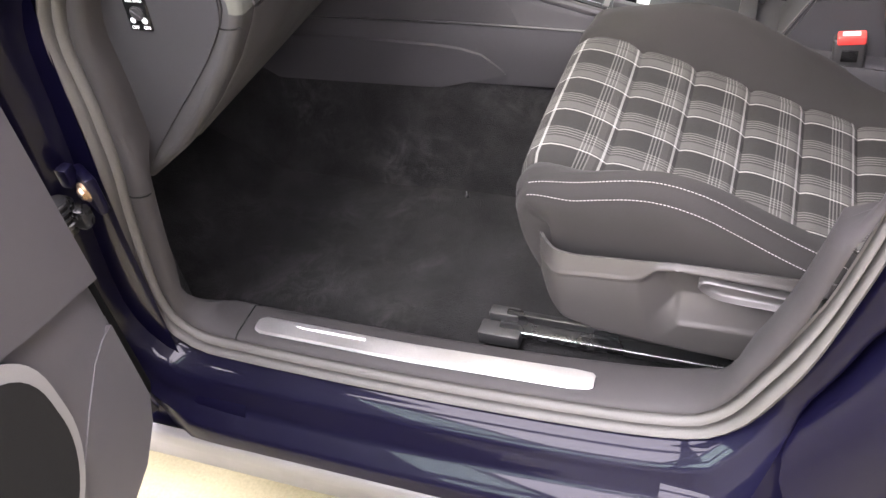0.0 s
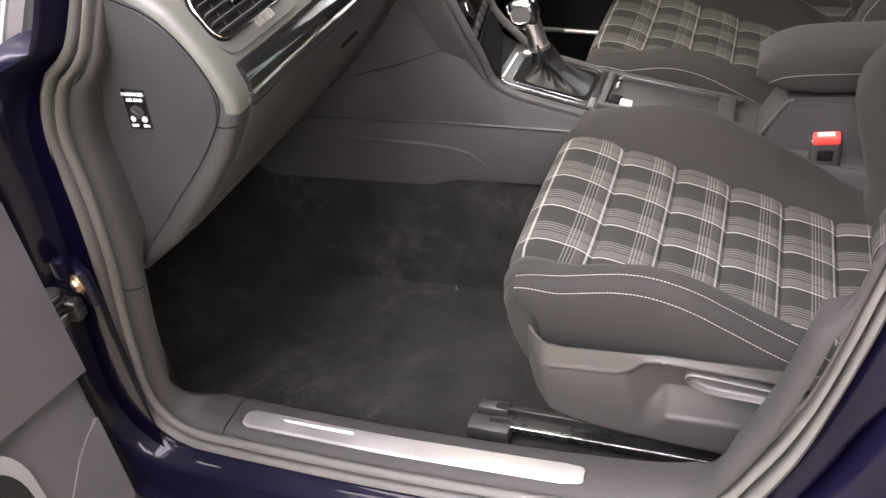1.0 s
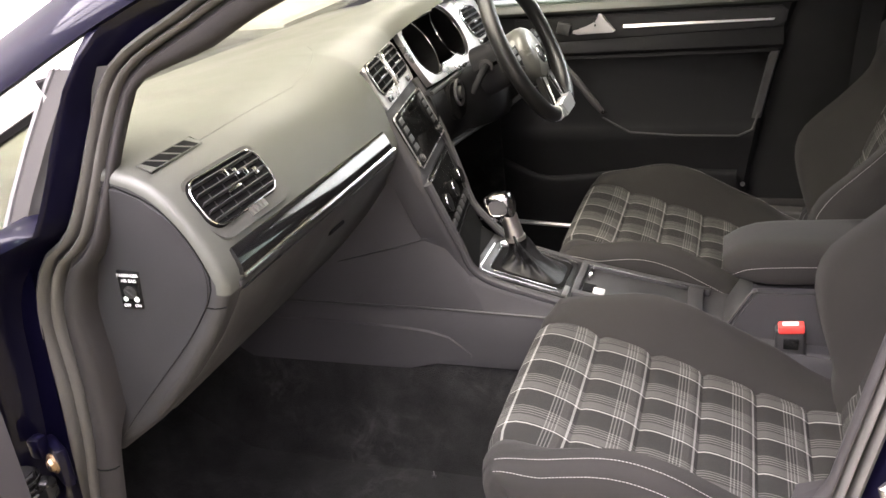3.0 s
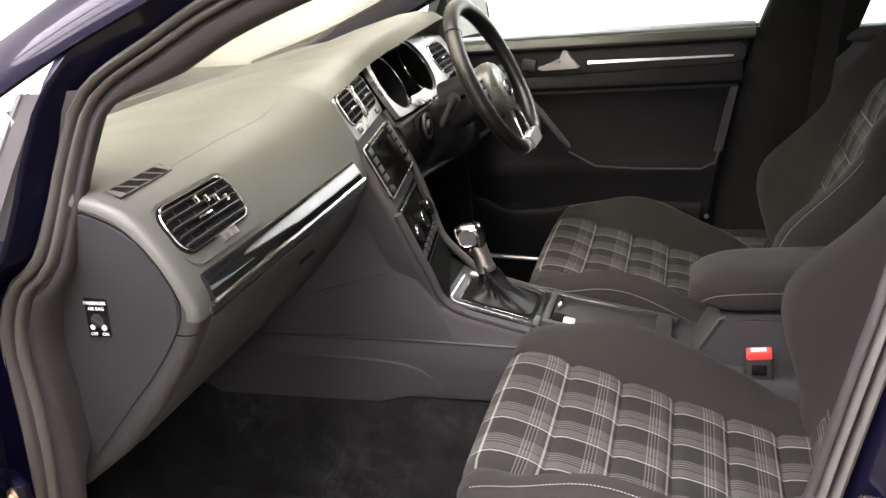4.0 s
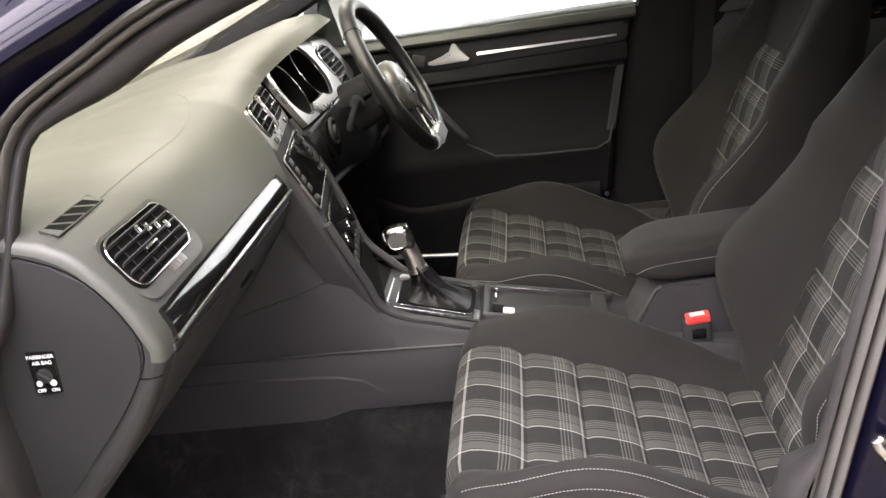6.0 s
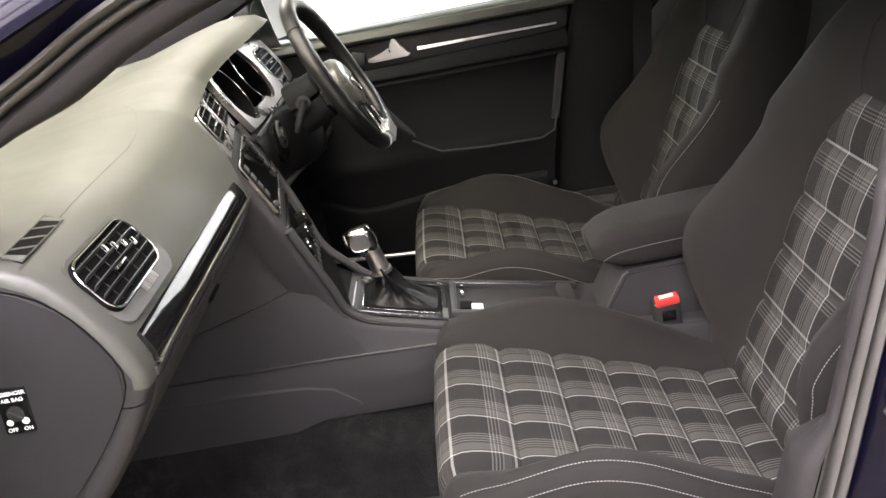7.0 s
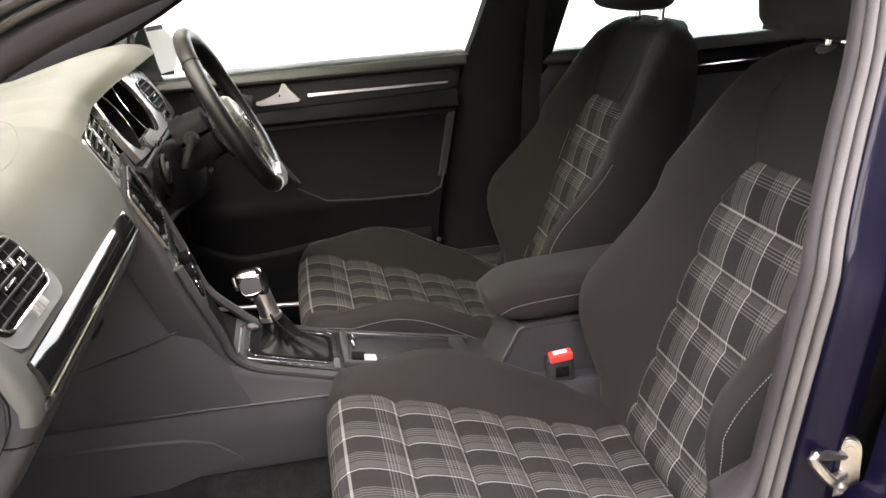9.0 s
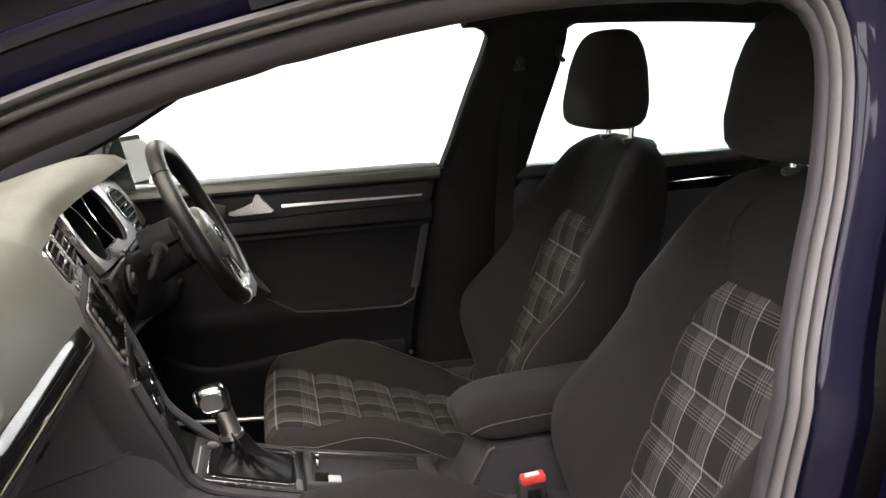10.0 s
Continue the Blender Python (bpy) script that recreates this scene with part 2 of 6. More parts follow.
def part(name, bm, material, parent=None, label="", sharp=35.0):
    me = bpy.data.meshes.new(name)
    bmesh.ops.recalc_face_normals(bm, faces=bm.faces)
    bm.to_mesh(me)
    bm.free()
    me.materials.append(material)
    for p in me.polygons:
        p.use_smooth = True
    me.set_sharp_from_angle(angle=radians(sharp))
    ob = new(name, me)
    if parent is not None:
        ob.parent = parent
        if parent.type == "EMPTY":
            ob.matrix_parent_inverse = parent.matrix_basis.inverted()
    if label:
        ob["label"] = label
    return ob


def thing(name, label, category, group="", kind="", at=(0, 0, 0)):
    e = new(name)
    e.empty_display_size = 0.05
    e.location = at
    return tagged(e, label, category, group, kind)


def join(*bms):
    out = bmesh.new()
    for b in bms:
        me = bpy.data.meshes.new("tmp")
        b.to_mesh(me)
        b.free()
        out.from_mesh(me)
        bpy.data.meshes.remove(me)
    return out


def placed(bm, m):
    bmesh.ops.transform(bm, matrix=m, verts=bm.verts)
    return bm


def spline(pts, n, closed=False):
    """n points on a smooth curve through pts, evenly spaced."""
    p = [np.array(q, float) for q in pts]
    k = len(p)
    dense = []
    for i in range(k if closed else k - 1):
        a, b, c, d = (p[(i + j) % k] if closed else p[min(max(i + j, 0), k - 1)] for j in (-1, 0, 1, 2))
        for u in np.linspace(0, 1, 16, endpoint=False):
            dense.append(0.5 * (2 * b + (c - a) * u + (2 * a - 5 * b + 4 * c - d) * u**2 + (3 * b - a - 3 * c + d) * u**3))
    dense.append(p[0] if closed else p[-1])
    dense = np.array(dense)
    s = np.r_[0, np.cumsum(np.linalg.norm(np.diff(dense, axis=0), axis=1))]
    want = np.linspace(0, s[-1], n + 1)[:-1] if closed else np.linspace(0, s[-1], n)
    return [Vector([float(np.interp(w, s, dense[:, j])) for j in range(dense.shape[1])]) for w in want]


def interp(x, xs, ys):
    return float(np.interp(x, xs, ys))


def loft(rows, ring=False, loop=False, caps=False, uv=None):
    """A skin over rows of points. ring: each row closes on itself; loop: the last row meets the first."""
    bm = bmesh.new()
    layer = bm.loops.layers.uv.new("UVMap") if uv else None
    vs = [[bm.verts.new(p) for p in row] for row in rows]
    m, n = len(rows), len(rows[0])
    for i in range(m if loop else m - 1):
        for j in range(n if ring else n - 1):
            ij = ((i, j), (i, (j + 1) % n), ((i + 1) % m, (j + 1) % n), ((i + 1) % m, j))
            f = bm.faces.new([vs[a][b] for a, b in ij])
            if uv:
                for lp, (a, b) in zip(f.loops, ij):
                    lp[layer].uv = uv[a][b]
    if caps:
        bm.faces.new(vs[0])
        bm.faces.new(vs[-1][::-1])
    return bm


def thick(bm, d, away=(-0.2, 1.0, -0.6)):
    """Gives a skin a thickness d on the side that looks the way of away."""
    bmesh.ops.recalc_face_normals(bm, faces=bm.faces)
    bm.normal_update()
    total = Vector()
    for f in bm.faces:
        total += f.normal * f.calc_area()
    sign = 1 if total.dot(Vector(away)) > 0 else -1
    layer = bm.loops.layers.uv.active
    old = bm.faces[:]
    rim = [e for e in bm.edges if e.is_boundary]
    twin = {v: bm.verts.new(v.co + v.normal * sign * abs(d)) for v in bm.verts[:]}
    for f in old:
        g = bm.faces.new([twin[v] for v in reversed(f.verts)])
        if layer:
            for lp, src in zip(g.loops, reversed(f.loops)):
                lp[layer].uv = src[layer].uv
    for e in rim:
        p, q = e.verts
        g = bm.faces.new((p, q, twin[q], twin[p]))
        if layer:
            uv = {lp.vert: lp[layer].uv.copy() for lp in e.link_loops[0].face.loops}
            for lp, v in zip(g.loops, (p, q, q, p)):
                lp[layer].uv = uv[v]
    return bm


def tube(path, r, seg=8, closed=False, caps=True):
    p = [Vector(q) for q in path]
    k = len(p)
    rows, side = [], None
    for i in range(k):
        a = p[(i - 1) % k] if closed or i else p[0]
        b = p[(i + 1) % k] if closed or i < k - 1 else p[-1]
        t = (b - a).normalized()
        if side is None:
            side = t.orthogonal().normalized()
        side = (side - t * side.dot(t)).normalized()
        other = t.cross(side)
        rr = r[i] if isinstance(r, (list, tuple)) else r
        rows.append([p[i] + (side * math.cos(w) + other * math.sin(w)) * rr for w in (2 * math.pi * j / seg for j in range(seg))])
    return loft(rows, ring=True, loop=closed, caps=caps and not closed)


def rbox(centre, size, bevel=0.004, seg=2, turn=(0, 0, 0)):
    bm = bmesh.new()
    bmesh.ops.create_cube(bm, size=1.0)
    bmesh.ops.transform(bm, matrix=Matrix.Diagonal((*size, 1)), verts=bm.verts)
    if bevel:
        bmesh.ops.bevel(bm, geom=bm.edges[:], offset=bevel, segments=seg, affect="EDGES", profile=0.5, clamp_overlap=True)
    return placed(bm, pose(*centre, *turn))


def disc(centre, r, depth, axis="x", seg=24, bevel=0.0015, turn=(0, 0, 0)):
    bm = bmesh.new()
    bmesh.ops.create_cone(bm, cap_ends=True, segments=seg, radius1=r, radius2=r, depth=depth)
    if bevel:
        rim = [e for e in bm.edges if abs(e.verts[0].co.z - e.verts[1].co.z) < 1e-6]
        bmesh.ops.bevel(bm, geom=rim, offset=bevel, segments=2, affect="EDGES", clamp_overlap=True)
    first = {"x": pose(0, 0, 0, 0, 90, 0), "y": pose(0, 0, 0, 90, 0, 0), "z": Matrix()}[axis]
    return placed(bm, pose(*centre, *turn) @ first)


def prism(outline, axis, lo, hi, bevel=0.0, seg=2):
    """A plate: an outline in the two other axes, from lo to hi along the axis."""
    def put(a, b, c):
        return {"x": (c, a, b), "y": (a, c, b), "z": (a, b, c)}[axis]
    bm = bmesh.new()
    low = [bm.verts.new(put(a, b, lo)) for a, b in outline]
    high = [bm.verts.new(put(a, b, hi)) for a, b in outline]
    n = len(outline)
    caps = [bm.faces.new(low), bm.faces.new(high[::-1])]
    for i in range(n):
        bm.faces.new((low[i], low[(i + 1) % n], high[(i + 1) % n], high[i]))
    if bevel:
        bmesh.ops.bevel(bm, geom=[e for f in caps for e in f.edges], offset=bevel, segments=seg, affect="EDGES", clamp_overlap=True)
    return bm


def rounded(w, h, r, n=6, cx=0.0, cy=0.0):
    out = []
    for sx, sy, a0 in ((1, 1, 0), (-1, 1, 90), (-1, -1, 180), (1, -1, 270)):
        for i in range(n + 1):
            a = radians(a0 + 90 * i / n)
            out.append((cx + sx * (w / 2 - r) + r * math.cos(a), cy + sy * (h / 2 - r) + r * math.sin(a)))
    return out


def stitches(path, step=0.0048, length=0.0032, r=0.00055):
    """A run of short threads along a line."""
    total = sum((Vector(b) - Vector(a)).length for a, b in zip(path, path[1:]))
    n = max(2, int(total / step))
    pts = spline(path, n)
    verts, faces = [], []
    for a, b in zip(pts, pts[1:]):
        t = (b - a).normalized()
        s = t.orthogonal().normalized()
        o = t.cross(s)
        e = a + t * length
        base = len(verts)
        for c in (a, e):
            for d in (s, o, -s, -o):
                verts.append(c + d * r)
        faces += [(base, base + 1, base + 5, base + 4), (base + 1, base + 2, base + 6, base + 5), (base + 2, base + 3, base + 7, base + 6), (base + 3, base, base + 4, base + 7), (base, base + 3, base + 2, base + 1), (base + 4, base + 5, base + 6, base + 7)]
    me = bpy.data.meshes.new("tmp")
    me.from_pydata(verts, [], faces)
    bm = bmesh.new()
    bm.from_mesh(me)
    bpy.data.meshes.remove(me)
    return bm


# ---- the showroom ----
X0, X1, Y0, Y1, H = -4.4, 8.0, -5.0, 7.0, 3.4
tagged(part("floor", rbox(((X0 + X1) / 2, (Y0 + Y1) / 2, -0.05), (X1 - X0, Y1 - Y0, 0.1), 0), FLOORING), "speckled cream polished showroom floor", "floor", kind="structure")
tagged(part("ceiling", rbox(((X0 + X1) / 2, (Y0 + Y1) / 2, H + 0.05), (X1 - X0, Y1 - Y0, 0.1), 0), CEILING), "plain grey showroom ceiling", "ceiling", kind="structure")
for nm, c, sz in (("wall_north", ((X0 + X1) / 2, Y1 + 0.05, H / 2), (X1 - X0 + 0.2, 0.1, H)), ("wall_south", ((X0 + X1) / 2, Y0 - 0.05, H / 2), (X1 - X0 + 0.2, 0.1, H)), ("wall_east", (X1 + 0.05, (Y0 + Y1) / 2, H / 2), (0.1, Y1 - Y0, H)), ("wall_west", (X0 - 0.05, (Y0 + Y1) / 2, H / 2), (0.1, Y1 - Y0, H))):
    grey = nm == "wall_east"
    tagged(part(nm, rbox(c, sz, 0), GREYWALL if grey else WALL), "plain grey painted showroom wall" if grey else "plain white painted showroom wall", "wall", kind="structure")


def ceiling_light(x, y, length, width, material, label, group):
    e = thing("ceiling_light", label, "ceiling light", group, at=(x, y, H))
    m = pose(x, y, H)
    a, b = length / 2 + 0.02, width / 2 + 0.02
    for sg in (-1, 1):
        part("frame", placed(rbox((0, sg * b, -0.02), (length + 0.08, 0.04, 0.04), 0.004), m), CEILING, e)
        part("frame", placed(rbox((sg * a, 0, -0.02), (0.04, width, 0.04), 0.004), m), CEILING, e)
    part("diffuser", placed(rbox((0, 0, -0.015), (length, width, 0.02), 0), m), material, e)
    return e


first = ceiling_light(-2.6, -2.3, 2.3, 1.15, SOFTPANEL, "wide soft white light panel on the ceiling", "soft ceiling panels")
# the last panel, at y -3.6, is only added as fill light
for lx, ly in ((-2.6, -0.9), (-2.6, 0.5), (0.0, -2.3), (0.0, -0.9), (0.0, 0.5), (2.6, -2.3), (0.0, -3.6)):
    copy_thing(first, pose(lx, ly, H))
# unseen lamps, added so the wall beyond the driver's windows turns white
first = ceiling_light(-0.9, 5.6, 2.42, 0.6, PANEL, "long unseen light panel, added to whiten the far wall", "wall light panels")
copy_thing(first, pose(3.3, 5.6, H))

# ---- the car: body round the open door ----
MID = 0.863  # the car's centre line lies at this y


def side_y(z):
    """How far the body side leans in with height."""
    return 0.075 if z < 0.45 else (0.075 + (z - 0.45) * 0.05 if z < 0.95 else 0.10 + (z - 0.95) * 0.37)


OPENING = [(0.53, 1.339), (0.327, 1.294), (0.187, 1.25), (0.108, 1.212), (0.022, 1.164), (-0.007, 1.10), (-0.024, 1.035), (-0.045, 0.977), (-0.083, 0.943), (-0.107, 0.88), (-0.107, 0.789), (-0.112, 0.70), (-0.123, 0.63), (-0.134, 0.542), (-0.136, 0.447), (-0.10, 0.390), (-0.023, 0.377), (0.24, 0.373), (0.487, 0.382), (0.630, 0.399), (0.689, 0.434), (0.735, 0.513), (0.765, 0.588), (0.793, 0.688), (0.826, 0.83), (0.862, 0.973), (0.90, 1.07), (0.938, 1.158), (0.967, 1.265), (0.955, 1.325), (0.90, 1.355), (0.72, 1.36)]
RING = spline(OPENING, 150, closed=True)


def weights(p):
    """How much a point of the opening belongs to the front pillar, the sill, the middle pillar and the roof."""
    x, z = p
    sill = max(0.0, min(1.0, (0.50 - z) / 0.09)) * max(0.0, min(1.0, (x + 0.15) / 0.08)) * max(0.0, min(1.0, (0.74 - x) / 0.08))
    roof = max(0.0, min(1.0, (z - (1.155 if x < 0.4 else 1.27)) / 0.05)) * max(0.0, min(1.0, (0.97 - x) / 0.06))
    rear = max(0.0, min(1.0, (x - 0.35) / 0.3))
    rest = 1 - min(1.0, sill + roof)
    return rest * (1 - rear), sill, rest * rear, roof


def ring_sweep(front, sill, rear, roof, lo=0, hi=150, ring=False, loop=True, step=(0.705, 0.03)):
    rows = []
    k = len(RING)
    for i in range(lo, hi):
        p, a, b = RING[i % k], RING[(i - 1) % k], RING[(i + 1) % k]
        t = (b - a).normalized()
        w = weights(p)
        row = []
        hi_b = max(0.0, min(1.0, (p.y - step[0]) / step[1]))
        hi_f = max(0.0, min(1.0, (p.y - 0.80) / 0.25))
        back = rear if isinstance(rear, list) else [(a[0] * (1 - hi_b) + b[0] * hi_b, a[1] * (1 - hi_b) + b[1] * hi_b) for a, b in zip(*rear)]
        fore = front(p.y) if callable(front) else front if isinstance(front, list) else [(a[0] * (1 - hi_f) + b[0] * hi_f, a[1] * (1 - hi_f) + b[1] * hi_f) for a, b in zip(*front)]
        for q in zip(fore, sill, back, roof):
            n = sum(v[0] * u for v, u in zip(q, w))
            d = sum(v[1] * u for v, u in zip(q, w))
            row.append(Vector((p.x + t.y * n, side_y(p.y) + d, p.y - t.x * n)))
        rows.append(row)
    return loft(rows, ring=ring, loop=loop)


body = thing("car_body", "dark navy blue metallic car body with open door frame", "car body", at=(0.4, MID, 0.15))
flange_front = ([(0.0, 0.03), (0.03, 0.014), (0.040, -0.005), (0.048, -0.03), (0.055, -0.055), (0.068, -0.066), (0.10, -0.06), (0.112, -0.05), (0.125, -0.03), (0.13, 0.0), (0.13, 0.05)],
                [(0.0, 0.03), (0.018, 0.014), (0.021, 0.0), (0.025, -0.02), (0.029, -0.036), (0.032, -0.044), (0.034, -0.046), (0.0355, -0.042), (0.0365, -0.03), (0.037, -0.01), (0.038, 0.03)])
flange_sill = [(0.0, 0.03), (0.020, 0.014), (0.026, -0.02), (0.034, -0.044), (0.041, -0.051), (0.078, -0.056), (0.086, -0.066), (0.089, -0.092), (0.10, -0.1), (0.16, -0.098), (0.20, -0.07)]
flange_rear = ([(0.0, 0.03), (0.018, 0.014), (0.024, 0.006), (0.03, 0.003), (0.036, 0.0), (0.042, -0.002), (0.048, -0.002), (0.052, 0.002), (0.055, 0.012), (0.056, 0.03), (0.057, 0.05)],
               [(0.0, 0.03), (0.018, 0.014), (0.022, 0.004), (0.028, -0.002), (0.036, -0.004), (0.042, -0.006), (0.058, -0.012), (0.063, -0.011), (0.067, -0.004), (0.096, 0.012), (0.112, 0.03)])
flange_roof = [(0.0, 0.03), (0.03, 0.014), (0.04, 0.010), (0.05, 0.006), (0.062, 0.003), (0.066, 0.003), (0.07, 0.012), (0.09, 0.016), (0.102, 0.014), (0.104, 0.02), (0.105, 0.06)]


def flange_fore(z):
    b = max(0.0, min(1.0, (z - 0.91) / 0.07))
    return [(p[0] * (1 - b) + q[0] * b, p[1] * (1 - b) + q[1] * b) for p, q in zip(*flange_front)]


part("door_frame_flange", ring_sweep(flange_fore, flange_sill, flange_rear, flange_roof, step=(0.60, 0.08)), PAINT, body, sharp=50)
gutter = [(0.050, 0.008), (0.052, -0.001), (0.056, 0.0), (0.062, 0.006), (0.09, 0.006), (0.098, 0.002), (0.1, 0.012)]
part("roof_gutter_strip", ring_sweep(gutter, gutter, gutter, gutter, -14, 19, loop=False), DIAL, body, "black rubber gutter strip")
cap_roof = [(0.094, 0.03), (0.095, -0.006), (0.098, -0.012), (0.105, -0.012), (0.125, -0.002), (0.15, 0.025), (0.163, 0.06), (0.168, 0.09)]
part("roof_rail_skin", ring_sweep(cap_roof, cap_roof, cap_roof, cap_roof, -24, 19, loop=False), PAINT, body, sharp=50)
sealing = [(0.028, 0.014), (0.028, 0.0), (0.0255, -0.009), (0.020, -0.013), (0.0155, -0.010), (0.0130, -0.002), (0.0125, 0.017), (0.0075, 0.017), (0.0070, -0.001), (0.0035, -0.006), (-0.0015, -0.004), (-0.0030, 0.004), (-0.0035, 0.017), (-0.0085, 0.017)]
upright = [(n - 0.006, d) for n, d in sealing]
slim = [(n * 0.66 + 0.001, d * 0.8) for n, d in sealing]
slim_rear = [(n * 0.6, d * 0.8) for n, d in sealing]
part("door_seal", ring_sweep((upright, slim), sealing, (upright, slim_rear), slim, step=(0.50, 0.12)), RUBBER, body, "grey double-lipped rubber door seal", sharp=60)
TRIM_LOW = [(-0.0132, 0.013), (-0.0150, 0.0), (-0.020, -0.001), (-0.030, 0.003), (-0.036, 0.009), (-0.038, 0.016), (-0.037, 0.024)]
TRIM_MID = [(-0.0120, 0.013), (-0.0140, 0.002), (-0.019, 0.002), (-0.027, 0.006), (-0.032, 0.016), (-0.033, 0.034), (-0.030, 0.060)]
TRIM_TOP = [(-0.0005, 0.0125), (-0.010, 0.004), (-0.013, 0.005), (-0.015, 0.010), (-0.014, 0.018), (-0.010, 0.030), (0.0, 0.045)]


def trim_front(z):
    a, b = max(0.0, min(1.0, (z - 0.69) / 0.04)), max(0.0, min(1.0, (z - 0.93) / 0.08))
    return [((p[0] * (1 - a) + q[0] * a) * (1 - b) + r[0] * b, (p[1] * (1 - a) + q[1] * a) * (1 - b) + r[1] * b) for p, q, r in zip(TRIM_LOW, TRIM_MID, TRIM_TOP)]


trim_sill = [(-0.0078, 0.013), (-0.0100, 0.003), (-0.0135, 0.006), (-0.0165, 0.015), (-0.0175, 0.070), (0.0, 0.086), (0.12, 0.092)]
trim_rear = ([(-0.0132, 0.013), (-0.0150, 0.0), (-0.019, -0.001), (-0.026, 0.004), (-0.031, 0.015), (-0.032, 0.033), (-0.026, 0.058)],
             [(-0.0047, 0.012), (-0.0065, 0.004), (-0.0095, 0.005), (-0.012, 0.010), (-0.010, 0.022), (0.01, 0.045), (0.04, 0.07)])
trim_roof = [(-0.001, 0.0125), (-0.009, 0.004), (-0.020, 0.006), (-0.029, 0.014), (-0.032, 0.035), (-0.024, 0.07), (-0.005, 0.11)]
part("opening_trim", ring_sweep(trim_front, trim_sill, trim_rear, trim_roof), TRIMGREY, body, "grey grained plastic pillar and sill trim, darkened for shade", sharp=50)

for i0, sec in ((RING.index(min(RING, key=lambda q: abs(q.y - 0.66) + (0 if q.x < 0 else 9))), TRIM_LOW), (RING.index(min(RING, key=lambda q: abs(q.x + 0.035) + (0 if q.y < 0.45 else 9))), trim_sill)):
    p, t = RING[i0], (RING[i0 + 1] - RING[i0 - 1]).normalized()
    path = [(p.x + t.y * (n - 0.0002), side_y(p.y) + d - 0.0004, p.y - t.x * (n - 0.0002)) for n, d in sec[1:6]]
    part("trim_joint", tube(path, 0.0011, 6), DIAL, body, "thin dark joint across the trim")
rows = [[Vector((x, y, z)) for y, z in ((0.08, 0.33), (0.036, 0.318), (0.012, 0.300), (0.006, 0.283), (0.0, 0.272), (0.0, 0.215), (0.024, 0.178), (0.06, 0.165))] for x in np.linspace(-0.62, 0.0, 12)]
part("sill_front_end", loft(rows), PAINT, body, sharp=50)
part("sill_skirt", thick(loft([[Vector((x, y, z)) for y, z in ((-0.016, 0.256), (-0.025, 0.251), (-0.028, 0.244), (-0.027, 0.218), (-0.0255, 0.214), (-0.026, 0.182), (-0.018, 0.172), (0.01, 0.168))] for x in np.linspace(-0.62, 0.68, 14)]), 0.004, (0, 1, 0)), LEVER, body, "grey plastic skirt under the sill", sharp=40)

# fixed quarter window ahead of the door, under the front pillar
PILLAR = spline([(0.17, 1.280), (0.02, 1.222), (-0.12, 1.157), (-0.30, 1.072), (-0.52, 0.975)], 20)
rows, bar_rows, line_rows = [], [], []
for i, p in enumerate(PILLAR):
    t = (PILLAR[max(i - 1, 0)] - PILLAR[min(i + 1, 19)]).normalized()
    y = 0.130 + (p.y - 1.10) * 0.25
    at = lambda up, dy: Vector((p.x - t.y * up, y + dy, p.y + t.x * up))
    rows.append([at(0.075, 0.09), at(0.055, 0.045), at(0.03, 0.012), at(0.012, 0.0), at(0.002, -0.001), at(0.0, 0.006)])
    if p.x < -0.055:
        bar_rows.append([at(0.001, 0.006), at(-0.002, 0.002), at(-0.018, 0.0), at(-0.035, 0.003), at(-0.037, 0.008)])
        line_rows.append([at(-0.036, 0.004), at(-0.044, 0.006), at(-0.046, 0.012)])
part("front_pillar_skin", loft(rows), PAINT, body)
# pale colour stands in for the white wall mirrored at a grazing angle
part("pillar_trim", loft(bar_rows), PALETRIM, body, "bar over the quarter window, wall reflection put into its colour")
part("glass_seal", loft(line_rows), DIAL, body)
part("quarter_glass", thick(loft([[Vector((a, 0.126 + (z - 1.0) * 0.22, z)), Vector((b, 0.126 + (z - 1.0) * 0.22, z))] for a, b, z in ((-0.50, -0.135, 0.965), (-0.36, -0.105, 1.03), (-0.22, -0.075, 1.09), (-0.09, -0.055, 1.14))]), -0.004), QUARTERGLASS, body, "small fixed quarter glass")
rows = [[Vector((x + a, 0.122 + (z - 1.0) * 0.22 + b, z)) for a, b in ((-0.034, 0.008), (-0.033, -0.003), (-0.006, -0.006), (0.0, 0.0), (0.016, 0.004), (0.034, 0.010), (0.040, 0.04))] for x, z in ((-0.150, 0.93), (-0.135, 0.965), (-0.105, 1.03), (-0.074, 1.09), (-0.045, 1.14), (-0.022, 1.175))]
part("window_post", loft(rows), WINDOWPOST, body, "grey post behind the quarter window")
rows = [[Vector((x + a, 0.122 + (z - 1.0) * 0.22 + b, z)) for a, b in ((-0.043, 0.008), (-0.0425, -0.004), (-0.036, -0.005), (-0.0335, -0.002))] for x, z in ((-0.150, 0.93), (-0.135, 0.965), (-0.105, 1.03), (-0.074, 1.09), (-0.045, 1.14), (-0.022, 1.175))]
part("window_post_edge", loft(rows), LEVER, body, "pale edge strip of the quarter window")
rows = [[Vector((x, y, z)) for y, z in ((0.125, 0.972), (0.108, 0.968), (0.098, 0.955), (0.088, 0.90), (0.075, 0.78), (0.06, 0.60), (0.05, 0.35))] for x in (-0.70, -0.4, -0.2, -0.12)]
part("front_wing", loft(rows), PAINT, body, "navy front wing beside the door")

# rear door, closed, and its window
rear_door = thing("rear_door", "closed navy blue rear car door with glossy paint", "car door", at=(1.3, 0.0, 0.3))


def rear_edge(z):
    return interp(z, [0.28, 0.40, 0.50, 0.70, 0.95, 1.16, 1.36], [0.86, 0.87, 0.885, 0.93, 0.975, 1.055, 1.12])


